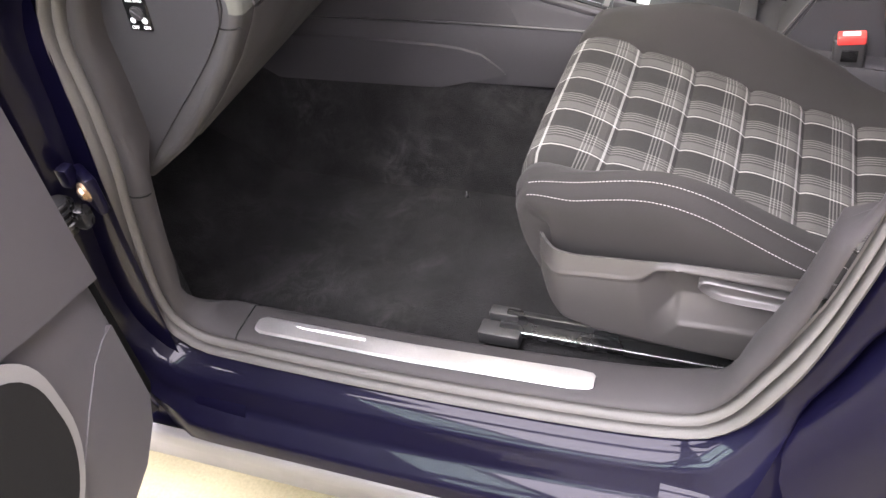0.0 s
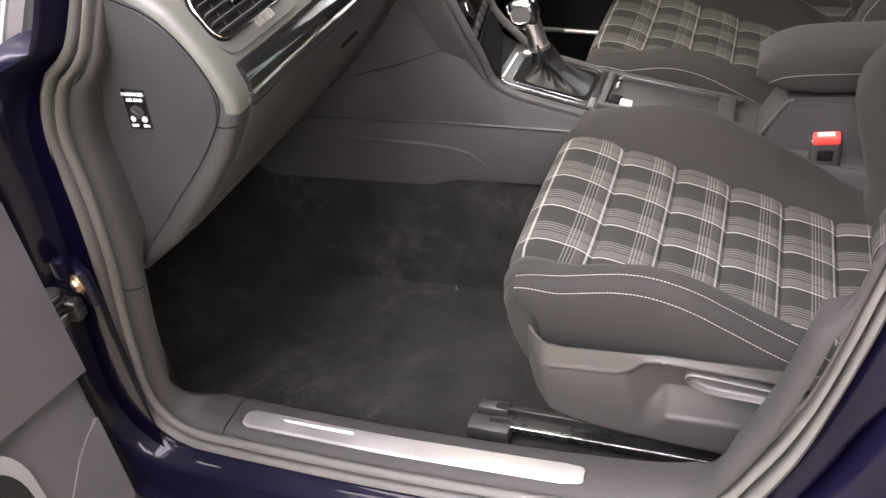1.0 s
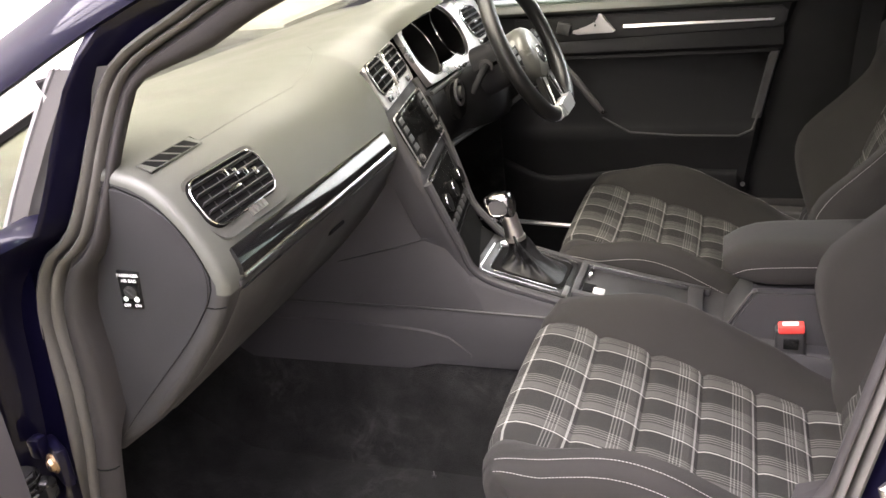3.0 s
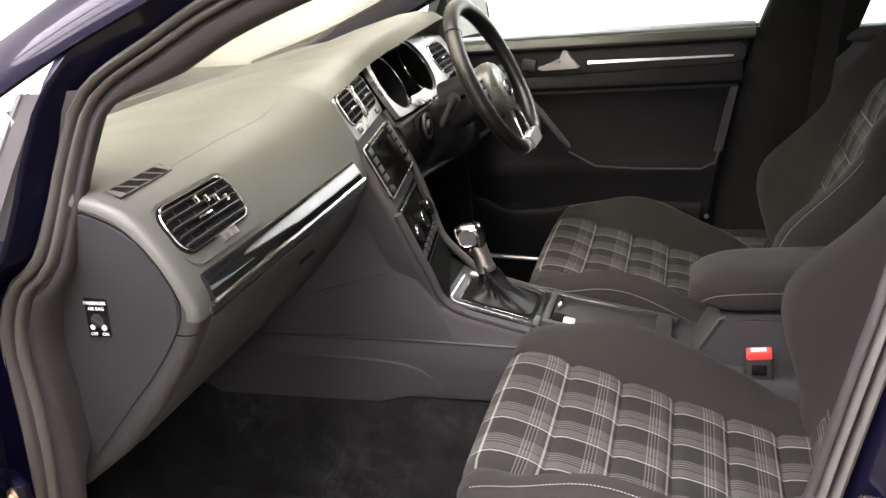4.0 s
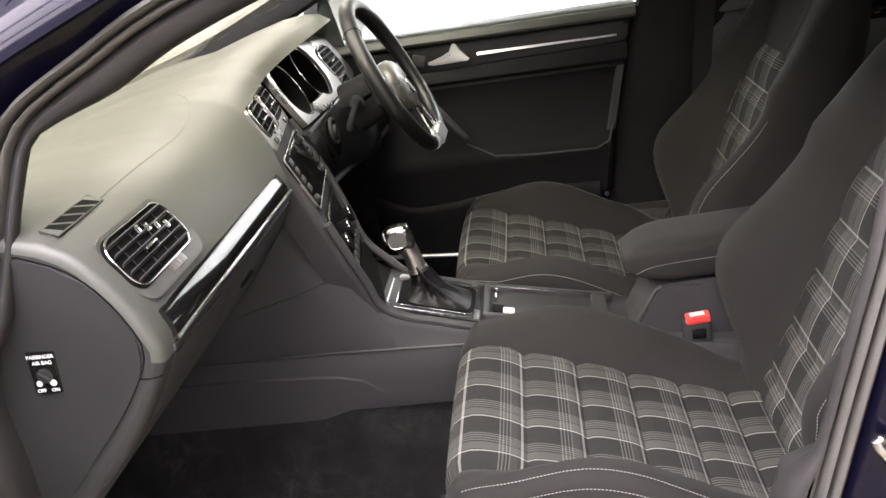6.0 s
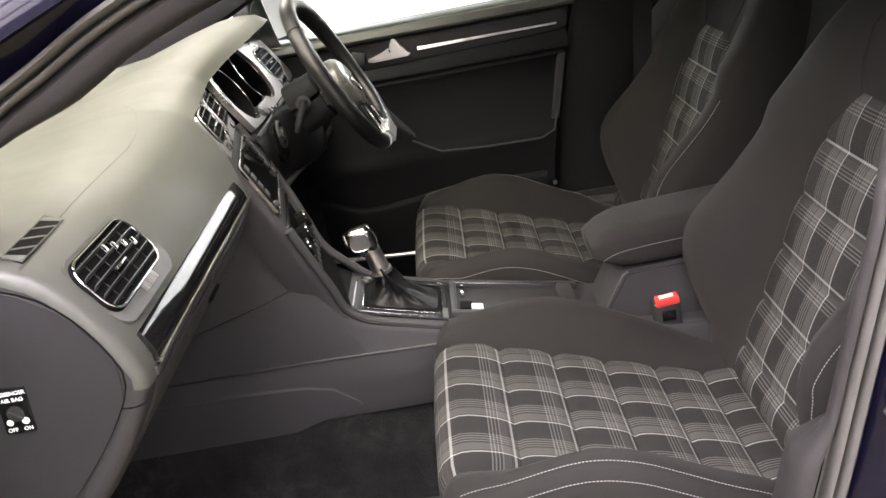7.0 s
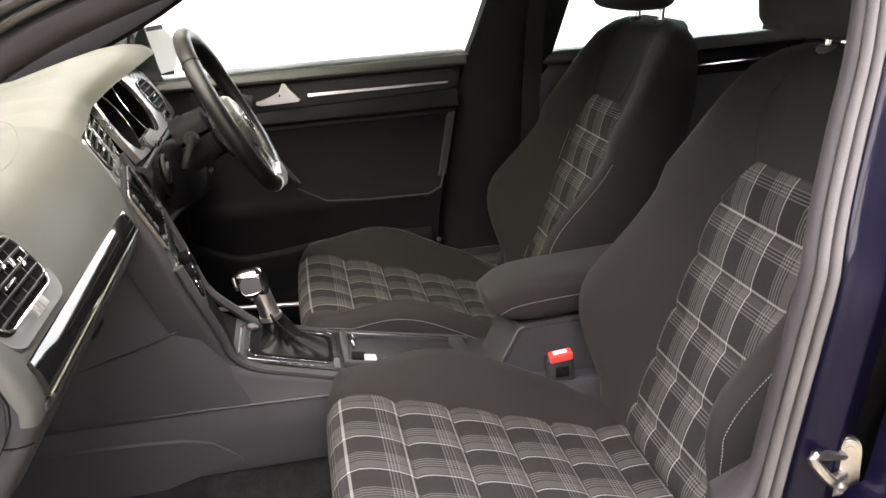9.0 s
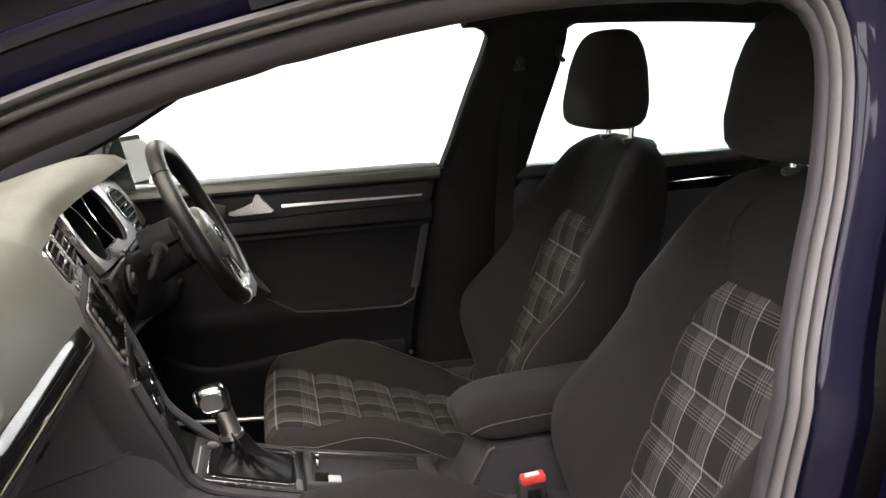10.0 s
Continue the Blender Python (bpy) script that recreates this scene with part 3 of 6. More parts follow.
rows = []
lo_i = RING.index(min(RING, key=lambda q: abs(q.y - 0.41) + (0 if q.x > 0.4 else 9)))
hi_i = RING.index(min(RING, key=lambda q: abs(q.y - 1.0) + (0 if q.x > 0.4 else 9)))
for i in range(lo_i, hi_i + 1):
    p, t = RING[i], (RING[i + 1] - RING[i - 1]).normalized()
    gap = interp(p.y, [0.69, 0.75], [0.060, 0.105])
    crown = interp(p.y, [0.36, 0.45, 0.6, 0.75, 0.88, 0.95, 1.0], [0.0, 0.0, -0.02, -0.03, -0.035, -0.025, 0.0])
    row = [Vector((p.x + t.y * (gap + n), side_y(p.y) + d + c * crown + interp(p.y, [0.69, 0.75], [0.0, -0.028]), p.y - t.x * (gap + n))) for n, d, c in ((0, 0.02, 0), (0, -0.006, 0), (0.003, -0.014, 0.1), (0.012, -0.024, 0.3), (0.035, -0.038, 0.6), (0.08, -0.05, 0.9))]
    rows.append(row + [Vector((x, side_y(p.y) - 0.06 + crown + interp(p.y, [0.69, 0.75], [0.0, -0.028]), p.y - 0.05 * max(0.0, 1 - (p.y - 0.41) / 0.2))) for x in (1.2, 1.95)])
part("outer_skin", thick(loft(rows), 0.004, (0, 1, 0)), PAINT, rear_door, sharp=50)
rows = []
for z in np.linspace(0.97, 1.34, 8):
    rows.append([Vector((rear_edge(z) + u, side_y(z) - 0.045 + du, z)) for u, du in ((0, 0.03), (0.004, 0.0), (0.05, -0.004), (0.055, 0.02))])
part("window_frame", loft(rows), PIANO, rear_door)
part("pane", thick(loft([[Vector((rear_edge(z) + 0.04, side_y(z) - 0.02, z)), Vector((1.9, side_y(z) - 0.02, z))] for z in (0.96, 1.15, 1.34)]), -0.004), GLASS, rear_door)
part("lower_skin", loft([[Vector((x, y, z)) for y, z in ((0.06, 0.345), (0.02, 0.335), (-0.008, 0.315), (-0.020, 0.285), (-0.02, 0.23), (0.02, 0.18))] for x in (0.62, 0.78, 1.2, 1.95)]), PAINT, rear_door)
part("inner_panel", thick(loft([[Vector((1.0, 0.11, z)), Vector((1.95, 0.11, z))] for z in (0.3, 0.7, 1.0)]), -0.02), DARKPLASTIC, rear_door)

# far side of the body: pillars and rails round the two windows
far = thing("far_side_frame", "dark trimmed window pillars on the driver side", "car body", at=(0.6, 1.6, 0.3))


def far_y(z):
    return 2 * MID - side_y(z)


def bar(path, width, deep):
    """A flat rounded bar that follows a line of (x, z) on the far side."""
    pts = spline(path, 24)
    rows = []
    for i, p in enumerate(pts):
        t = (pts[min(i + 1, 23)] - pts[max(i - 1, 0)]).normalized()
        w = width if not isinstance(width, tuple) else width[0] + (width[1] - width[0]) * i / 23
        y = far_y(p.y)
        rows.append([Vector((p.x + t.y * a * w, y + b * deep, p.y - t.x * a * w)) for a, b in ((-0.5, 0.7), (-0.5, -0.1), (-0.38, -0.35), (0.38, -0.35), (0.5, -0.1), (0.5, 0.7))])
    return loft(rows, ring=True, caps=True)


part("front_pillar", bar([(-0.55, 0.97), (-0.25, 1.06), (0.04, 1.18), (0.22, 1.276), (0.42, 1.350), (0.65, 1.396), (0.92, 1.404)], 0.07, 0.05), HEADLINER, far)
part("roof_rail", bar([(0.88, 1.40), (1.2, 1.398), (1.5, 1.388), (1.9, 1.36)], 0.085, 0.05), HEADLINER, far)
part("middle_pillar", bar([(0.80, 0.26), (0.83, 0.55), (0.878, 0.80), (0.950, 1.02), (0.991, 1.16), (1.034, 1.30), (1.044, 1.38)], (0.262, 0.190), 0.06), HEADLINER, far)
part("rear_pillar", bar([(1.72, 0.9), (1.75, 1.15), (1.72, 1.36)], 0.12, 0.05), HEADLINER, far)
part("frame_corner", prism([(0.87, 1.40), (0.88, 1.362), (0.91, 1.359), (0.932, 1.349), (0.942, 1.330), (0.944, 1.30), (0.99, 1.30), (0.99, 1.40)], "y", 1.488, 1.505), HEADLINER, far)
part("frame_corner", prism([(1.22, 1.40), (1.20, 1.360), (1.165, 1.356), (1.138, 1.342), (1.124, 1.318), (1.115, 1.29), (1.05, 1.29), (1.05, 1.40)], "y", 1.488, 1.505), HEADLINER, far)
part("belt_webbing", thick(loft([[Vector((x - 0.022, 1.515 - 0.12 * 0, z)), Vector((x + 0.022, 1.505, z))] for x, z in ((1.02, 1.27), (0.99, 1.1), (0.97, 0.9), (0.95, 0.6))]), -0.0015), HEADLINER, far, "black seat belt webbing")
part("belt_anchor", join(rbox((1.02, 1.50, 1.275), (0.035, 0.02, 0.05), 0.006), disc((1.02, 1.487, 1.275), 0.011, 0.01, "y")), DARKPLASTIC, far)
part("coat_hook", tube([(1.115, 1.47, 1.305), (1.105, 1.455, 1.29), (1.11, 1.45, 1.275), (1.12, 1.455, 1.27)], 0.006), DARKPLASTIC, far)
part("pillar_screw", disc((0.716, 1.565, 0.538), 0.006, 0.006, "y"), SILVER, far, "small bright screw head")

# roof, windscreen, rear closing panel, floor pan
roof = thing("car_roof", "dark roof lining inside a navy roof skin", "car roof", at=(0.9, MID, 1.4))
rows, rows2 = [], []
for x in (0.40, 0.55, 0.75, 1.0, 1.4, 1.9):
    crown = interp(x, [0.40, 0.55, 0.75, 1.0, 1.4, 1.9], [1.335, 1.372, 1.395, 1.405, 1.40, 1.36])
    ys = np.linspace(0.245, 2 * MID - 0.245, 9)
    rows.append([Vector((x, y, crown + 0.03 * (1 - ((y - MID) / 0.62) ** 2))) for y in ys])
    rows2.append([Vector((x, y, crown + 0.045 + 0.05 * (1 - ((y - MID) / 0.66) ** 2))) for y in np.linspace(0.19, 2 * MID - 0.19, 9)])
part("roof_lining", thick(loft(rows), 0.01, (0, 0, 1)), HEADLINER, roof)
part("roof_skin", thick(loft(rows2), -0.004), PAINT, roof)
windscreen = []
for u in np.linspace(0, 1, 7):
    x, z = -0.62 + u * 1.06, 1.005 + u * 0.365
    w = 0.70 - 0.11 * u
    windscreen.append([Vector((x + 0.10 * (abs(v) ** 2) * (1 - 0.5 * u), MID + v * w, z - 0.02 * abs(v) ** 2)) for v in np.linspace(-1, 1, 11)])
tagged(part("windscreen", thick(loft(windscreen), -0.005), WINDSCREEN), "tinted curved laminated car windscreen", "windscreen")
closing = thing("rear_bulkhead", "plain dark panel closing the rear of the cabin", "panel", at=(1.95, MID, 0.2))
part("bulkhead_panel", rbox((1.97, MID, 0.78), (0.03, 1.56, 1.16), 0.004), HEADLINER, closing)
firewall = thing("footwell_bulkhead", "dark carpeted bulkhead at the front of the footwell", "panel", at=(-0.8, MID, 0.2))
part("bulkhead_panel", rbox((-0.78, MID, 0.63), (0.03, 1.5, 0.78), 0.004), CARPET, firewall)
part("side_lining", rbox((-0.47, 0.152, 0.56), (0.62, 0.02, 0.66), 0.004), CARPET, firewall)
part("side_lining", rbox((-0.35, 2 * MID - 0.16, 0.56), (0.86, 0.02, 0.66), 0.004), CARPET, firewall)
part("cowl_panel", rbox((-0.64, MID, 0.985), (0.3, 1.42, 0.03), 0.004), DARKPLASTIC, firewall)

carpet_rows = []
for x in np.linspace(-0.76, 1.96, 70):
    row = []
    for y in np.linspace(0.15, 1.58, 60):
        z = 0.238 + max(0, -0.28 - x) * 0.62
        z += 0.010 * noise.noise((x * 5, y * 5, 0)) + 0.004 * noise.noise((x * 17, y * 17, 3))
        z += 0.016 * max(0.0, 1 - ((x - 0.20) / 0.10) ** 2) * max(0.0, 1 - ((y - 0.36) / 0.12) ** 2)
        d = abs(y - MID)
        z += 0.20 * max(0.0, min(1.0, (0.195 - d) / 0.075)) + 0.05 * max(0.0, min(1.0, (d - 0.66) / 0.05))
        row.append(Vector((x, y, z)))
    carpet_rows.append(row)
tagged(part("floor_carpet", thick(loft(carpet_rows), 0.012, (0, 0, -1)), CARPET), "black fitted carpet in the car footwells, slightly worn", "carpet")
clip = thing("carpet_clip", "tiny pale plastic clip standing in the carpet", "clip", at=(0.146, 0.640, 0.2405))
part("clip_base", disc((0.146, 0.640, 0.2425), 0.0045, 0.005, "z", 14, 0.001), PLASTIC, clip)
part("clip_pin", tube([(0.146, 0.640, 0.2425), (0.146, 0.640, 0.254)], 0.0013, 8), LEVER, clip, "thin pale pin")
part("floor_pan", rbox((0.6, MID, 0.2), (2.7, 1.6, 0.03), 0.004), BLACKSTEEL, body)

# sill plate
plate = thing("sill_plate", "brushed aluminium door sill plate, slightly scuffed", "sill plate", at=(0.25, 0.118, 0.408))
rows = []
for x in [0.0, 0.004, 0.012, 0.03] + list(np.linspace(0.06, 0.46, 9)) + [0.49, 0.514, 0.519]:
    z = interp(x, [-0.02, 0.24, 0.487, 0.52], [0.377, 0.373, 0.382, 0.385]) + 0.0205
    lo, hi = (0.099, 0.119) if x in (0.0, 0.519) else (0.096, 0.124) if x in (0.004, 0.514) else (0.093, 0.127)
    rows.append([Vector((x, y, z + dz)) for y, dz in ((lo, -0.003), (lo + 0.003, 0.0), (0.5 * (lo + hi), 0.001), (hi - 0.003, 0.0005), (hi, -0.003))])
part("plate", thick(loft(rows), 0.004, (0, 0, -1)), ALU, plate)
part("inlay_line", rbox((0.10, 0.115, 0.3962), (0.16, 0.004, 0.0016), 0.0004), WHITEPRINT, plate, "pale raised line on the plate")

far_plate = thing("sill_plate", "brushed aluminium sill plate on the driver side", "sill plate", at=(0.25, 1.6, 0.40))
part("plate", rbox((0.25, 1.560, 0.413), (0.50, 0.014, 0.010), 0.004, 3, turn=(0, 4, 0)), SATINCHROME, far_plate)

# hinge, door check and striker
hinge_leaf = part("hinge_leaf", join(rbox((-0.118, 0.044, 0.694), (0.055, 0.016, 0.058), 0.006, turn=(0, 0, -30)), rbox((-0.135, 0.036, 0.72), (0.02, 0.02, 0.03), 0.005)), PAINT, body, "painted door hinge leaf")
part("hinge_bolt", join(disc((-0.114, 0.0305, 0.700), 0.0145, 0.005, "y", turn=(0, 0, -20)), disc((-0.1135, 0.027, 0.700), 0.0095, 0.008, "y", 6, turn=(0, 0, -20))), BRASS, hinge_leaf, "worn brass-coloured bolt")
part("bolt_recess", disc((-0.1128, 0.0226, 0.700), 0.0045, 0.003, "y", 6, turn=(0, 0, -20)), BLACKSTEEL, hinge_leaf)
part("hinge_knuckle", join(disc((-0.160, 0.016, 0.664), 0.017, 0.05, "z"), rbox((-0.148, 0.026, 0.66), (0.05, 0.022, 0.032), 0.006)), BLACKSTEEL, hinge_leaf, "greasy black hinge knuckle")
part("hinge_spring", tube([(-0.160 + 0.021 * math.cos(a), 0.016 + 0.021 * math.sin(a), 0.648 + 0.0016 * a) for a in np.linspace(0, 8 * math.pi, 65)], 0.0022, 6), BLACKSTEEL, hinge_leaf, "oily coil spring")
striker = thing("door_striker", "bright steel door striker on the pillar", "door striker", at=(0.86, 0.04, 0.75))
m = pose(0.896, 0.097, 0.735, 0, 0, -24)
part("base_plate", placed(prism(rounded(0.030, 0.076, 0.014), "y", -0.004, 0.004, 0.0015), m), STEEL, striker)
part("loop", placed(tube(spline([(0.874, 0.066, 0.772), (0.858, 0.054, 0.782), (0.826, 0.040, 0.797), (0.819, 0.037, 0.796), (0.826, 0.034, 0.785), (0.842, 0.036, 0.766), (0.850, 0.045, 0.760), (0.874, 0.064, 0.750)], 32), 0.0055, 10), pose(0.020, 0.031, -0.022)), STEEL, striker)
for dx, dz in ((0.002, 0.028), (-0.002, -0.028)):
    part("bolt", placed(join(disc((dx, -0.006, dz), 0.0095, 0.006, "y", 24), disc((dx, -0.009, dz), 0.006, 0.004, "y", 6)), m), STEEL, striker)

# the open door
HINGE = pose(-0.175, 0.0, 0, 0, 0, -72)
door = thing("open_front_door", "wide open front door with grey inner panel and speaker", "car door", at=(-0.13, 0.03, 0.3))
rows = []
for z in list(np.linspace(0.29, 0.40, 9)) + list(np.linspace(0.44, 1.0, 13)):
    inner = interp(z, [0.29, 0.33, 0.38, 0.44, 0.60, 0.72, 0.80, 0.93, 1.0], [0.03, 0.048, 0.056, 0.062, 0.062, 0.055, 0.05, 0.055, 0.04])
    start = interp(z, [0.29, 0.313, 0.328, 0.354, 0.388, 0.45, 0.6, 0.8, 1.0], [0.25, 0.19, 0.144, 0.085, 0.059, 0.054, 0.048, 0.045, 0.04])
    rows.append([Vector((start + s, inner - (0.03 if s == 0 else 0.008 if s < 0.02 else 0.0), z)) for s in (0, 0.012, 0.04, 0.1, 0.2, 0.35, 0.6, 0.97)])
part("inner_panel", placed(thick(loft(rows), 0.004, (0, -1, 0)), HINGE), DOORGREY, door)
rows = [[Vector((0.0 + s, interp(z, [0.27, 0.4, 0.75, 0.92, 1.0], [-0.01, -0.045, -0.085, -0.085, -0.05]) + (0.02 if s in (0, 1.0) else 0), z)) for s in (0, 0.01, 0.3, 0.7, 0.99, 1.0)] for z in np.linspace(0.27, 1.0, 12)]
part("outer_skin", placed(thick(loft(rows), -0.004), HINGE), PAINT, door)
part("door_edge", placed(rbox((0.045, 0.0, 0.66), (0.05, 0.085, 0.62), 0.015), HINGE), DIAL, door, "black rubber lined door edge")
part("upper_panel", placed(prism([(0.052, 0.606), (0.18, 0.657), (0.26, 0.69), (0.50, 0.76), (0.97, 0.78), (0.97, 0.985), (0.05, 0.985)], "y", 0.045, 0.068, 0.003), HINGE), DOORGREY, door, "upper grey door panel")
part("map_pocket", placed(prism([(0.062, 0.548), (0.10, 0.552), (0.14, 0.546), (0.19, 0.522), (0.25, 0.478), (0.32, 0.435), (0.45, 0.41), (0.95, 0.40), (0.95, 0.335), (0.155, 0.332), (0.095, 0.356), (0.066, 0.392)], "y", 0.03, 0.0640, 0.009, 4), HINGE), DOORGREY, door, "lower door pocket panel")
part("speaker_surround", placed(prism(rounded(0.240, 0.262, 0.112, 10, 0.350, 0.588), "y", 0.045, 0.074, 0.006), HINGE), SPEAKERGREY, door, "pale grey speaker surround")
part("speaker_grille", placed(prism(rounded(0.211, 0.231, 0.100, 10, 0.353, 0.586), "y", 0.05, 0.0765, 0.003), HINGE), HEADLINER, door, "black mesh speaker grille")
part("belt_trim", placed(rbox((0.48, 0.035, 1.0), (1.0, 0.05, 0.025), 0.01), HINGE), RUBBER, door)
def lean(z):
    return 0.02 + (z - 1.0) * 0.37
part("window_frame", placed(join(tube([(0.0, lean(1.0), 1.0), (0.035, lean(1.12), 1.12), (0.12, lean(1.21), 1.21), (0.30, lean(1.29), 1.29), (0.55, lean(1.345), 1.345), (0.85, lean(1.37), 1.37), (1.03, lean(1.35), 1.35)], 0.018, 10), tube([(1.0, lean(1.0), 1.0), (1.03, lean(1.2), 1.2), (1.03, lean(1.35), 1.35)], 0.018, 10)), HINGE), SILVER, door, "pale grey window frame")
part("pane", placed(thick(loft([[Vector((a, lean(z), z)), Vector((1.0, lean(z), z))] for a, z in ((0.0, 1.0), (0.04, 1.12), (0.14, 1.21), (0.32, 1.29), (0.6, 1.345))]), -0.004), HINGE), GREENGLASS, door)

# ---- dashboard ----
dash = thing("dashboard", "grey soft-touch car dashboard with silver trim", "dashboard", at=(0.0, MID, 0.7))
FACE = [(-0.56, 0.99), (-0.40, 1.035), (-0.22, 1.056), (-0.09, 1.064), (-0.02, 1.058), (0.02, 1.047), (0.045, 1.034), (0.064, 1.018), (0.085, 0.99), (0.103, 0.96), (0.114, 0.935), (0.122, 0.912), (0.120, 0.893), (0.108, 0.869), (0.078, 0.822), (0.028, 0.760), (-0.037, 0.692), (-0.115, 0.634), (-0.30, 0.63), (-0.56, 0.66)]


def inset(outline, d):
    """An open outline moved inwards by d, square to its run."""
    out = []
    for i, p in enumerate(outline):
        a, b = Vector(outline[max(i - 1, 0)]), Vector(outline[min(i + 1, len(outline) - 1)])
        t = (b - a).normalized()
        out.append((p[0] + t.y * d, p[1] - t.x * d))
    return out


def bell(y, c, w, soft):
    return max(0.0, min(1.0, (w - abs(y - c)) / soft))


def lip(y):
    """The dashboard's front lip: level over the glovebox, then over the vents, then the cluster's hood."""
    ys = [0.142, 0.58, 0.66, 0.737, 0.99, 1.05, 1.10, 1.2, 1.3, 1.4, 1.46, 1.51, 1.58]
    return interp(y, ys, [0.064, 0.064, 0.066, 0.066, 0.034, 0.046, 0.060, 0.088, 0.106, 0.096, 0.072, 0.045, 0.03]), interp(y, ys, [1.018, 1.018, 1.028, 1.041, 1.056, 1.069, 1.080, 1.098, 1.110, 1.108, 1.092, 1.062, 1.04])


rows = []
for y in [0.142, 0.1425, 0.144, 0.1465, 0.150, 0.155, 0.17, 0.25, 0.35, 0.5, 0.58, 0.62, 0.66, 0.70, 0.728, 0.736, 0.74, 0.76, 0.80, 0.84, 0.88, 0.92, 0.96, 0.99, 1.02, 1.06, 1.1, 1.15, 1.2, 1.25, 1.3, 1.35, 1.4, 1.44, 1.47, 1.5, 1.53, 1.58]:
    edge = inset(FACE, interp(y, [0.142, 0.1425, 0.144, 0.1465, 0.150, 0.155], [0.014, 0.011, 0.0068, 0.0036, 0.0012, 0.0]))
    lx, lz = lip(y)
    dx, dz = lx - 0.064, lz - 1.018
    pit = max(0.0, min(1.0, (y - 0.730) / 0.01))
    low = max(0.0, min(1.0, (y - 0.95) / 0.04))
    row = []
    for k, (x, z) in enumerate(edge):
        if 2 <= k <= 7:
            x += dx * (0, 0, 0.1, 0.4, 0.8, 1.0)[k - 2]
            z += dz * (0.12, 0.45, 0.72, 0.9, 1.0, 1.0)[k - 2]
        elif k in (8, 9):
            x += dx * (1 - pit) * (11 - k) / 3 - pit * ((0.075, 0.10)[k - 8] + low * (0.05, 0.06)[k - 8]) + pit * max(0, dx) * 0.3
            z += dz * (1 - pit) * (11 - k) / 3 + pit * (dz + 0.012) * (11 - k) / 3
        elif 10 <= k <= 13:
            x -= pit * (0.09, 0.09, 0.085, 0.06)[k - 10] * (0.75 + 0.25 * low) + (0.06 * low if k == 10 else 0)
        row.append(Vector((x, y, z)))
    rows.append(row)
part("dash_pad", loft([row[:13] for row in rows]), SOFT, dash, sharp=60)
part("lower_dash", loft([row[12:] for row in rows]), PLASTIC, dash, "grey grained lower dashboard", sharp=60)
end = [(-0.17, 1.02), (-0.02, 1.034), (0.010, 1.0285), (0.044, 1.012), (0.070, 0.986), (0.090, 0.952), (0.1005, 0.922), (0.099, 0.903), (0.086, 0.877), (0.049, 0.828), (-0.006, 0.769), (-0.07, 0.700), (-0.115, 0.652), (-0.17, 0.640)]
cap_line = [(p.x, p.y) for p in spline(end, 64, closed=True)]
part("end_cap_border", prism(inset(FACE, 0.0135)[1:19] + [(-0.40, 0.65)], "y", 0.1424, 0.165), PLASTIC, dash, "grey rounded border of the dashboard's end")
part("border_joint", tube([(0.0865, 0.1425, 0.8785), (0.096, 0.1420, 0.8775), (0.106, 0.1445, 0.877), (0.112, 0.150, 0.8765)], 0.0010, 6), DIAL, dash)
part("end_cap_joint", prism([(0.01 + (x - 0.01) * 1.021, 0.84 + (z - 0.84) * 1.013) for x, z in cap_line], "y", 0.1418, 0.149), DIAL, dash)
part("end_cap", prism(cap_line, "y", 0.1395, 0.150, 0.0022), CAPGREY, dash, "dark flat end cap of the dashboard")

# airbag switch on the end cap
switch = thing("airbag_switch", "small black airbag switch with white print", "switch", at=(-0.015, 0.139, 0.90))
part("switch_plate", prism([(-0.030, 0.927), (0.002, 0.925), (-0.003, 0.874), (-0.034, 0.874)], "y", 0.1365, 0.141, 0.001), PIANO, switch)
part("key_barrel", join(disc((-0.016, 0.1355, 0.897), 0.009, 0.004, "y", 16), rbox((-0.016, 0.133, 0.897), (0.014, 0.003, 0.003), 0.0005, turn=(0, 40, 0))), DARKPLASTIC, switch)


def lettering(text, size, m, material, parent, depth=0.0003):
    cu = bpy.data.curves.new("tmp", "FONT")
    cu.body, cu.size, cu.extrude = text, size, depth
    cu.align_x = "CENTER"
    tmp = bpy.data.objects.new("tmp", cu)
    scene.collection.objects.link(tmp)
    me = bpy.data.meshes.new_from_object(tmp.evaluated_get(bpy.context.evaluated_depsgraph_get()))
    bpy.data.objects.remove(tmp)
    bm = bmesh.new()
    bm.from_mesh(me)
    bpy.data.meshes.remove(me)
    return part("lettering", placed(bm, m), material, parent)


for text, size, x, z in (("PASSENGER", 0.0062, -0.0145, 0.9185), ("AIR BAG", 0.0062, -0.0145, 0.911), ("OFF", 0.006, -0.0255, 0.8765), ("ON", 0.006, -0.009, 0.8765)):
    lettering(text, size, pose(x, 0.1362, z, 90, 0, 0), WHITEPRINT, switch)
part("symbol", join(disc((-0.0255, 0.1362, 0.8875), 0.0035, 0.0008, "y", 16, 0), disc((-0.009, 0.1362, 0.8875), 0.004, 0.0008, "y", 16, 0)), WHITEPRINT, switch)


def face_pose(y, x, z, tilt):
    """x' along the car's width, y' up the face, z' out of it."""
    return pose(x, y, z) @ Matrix(((0, -math.sin(tilt), math.cos(tilt), 0), (1, 0, 0, 0), (0, math.cos(tilt), math.sin(tilt), 0), (0, 0, 0, 1)))


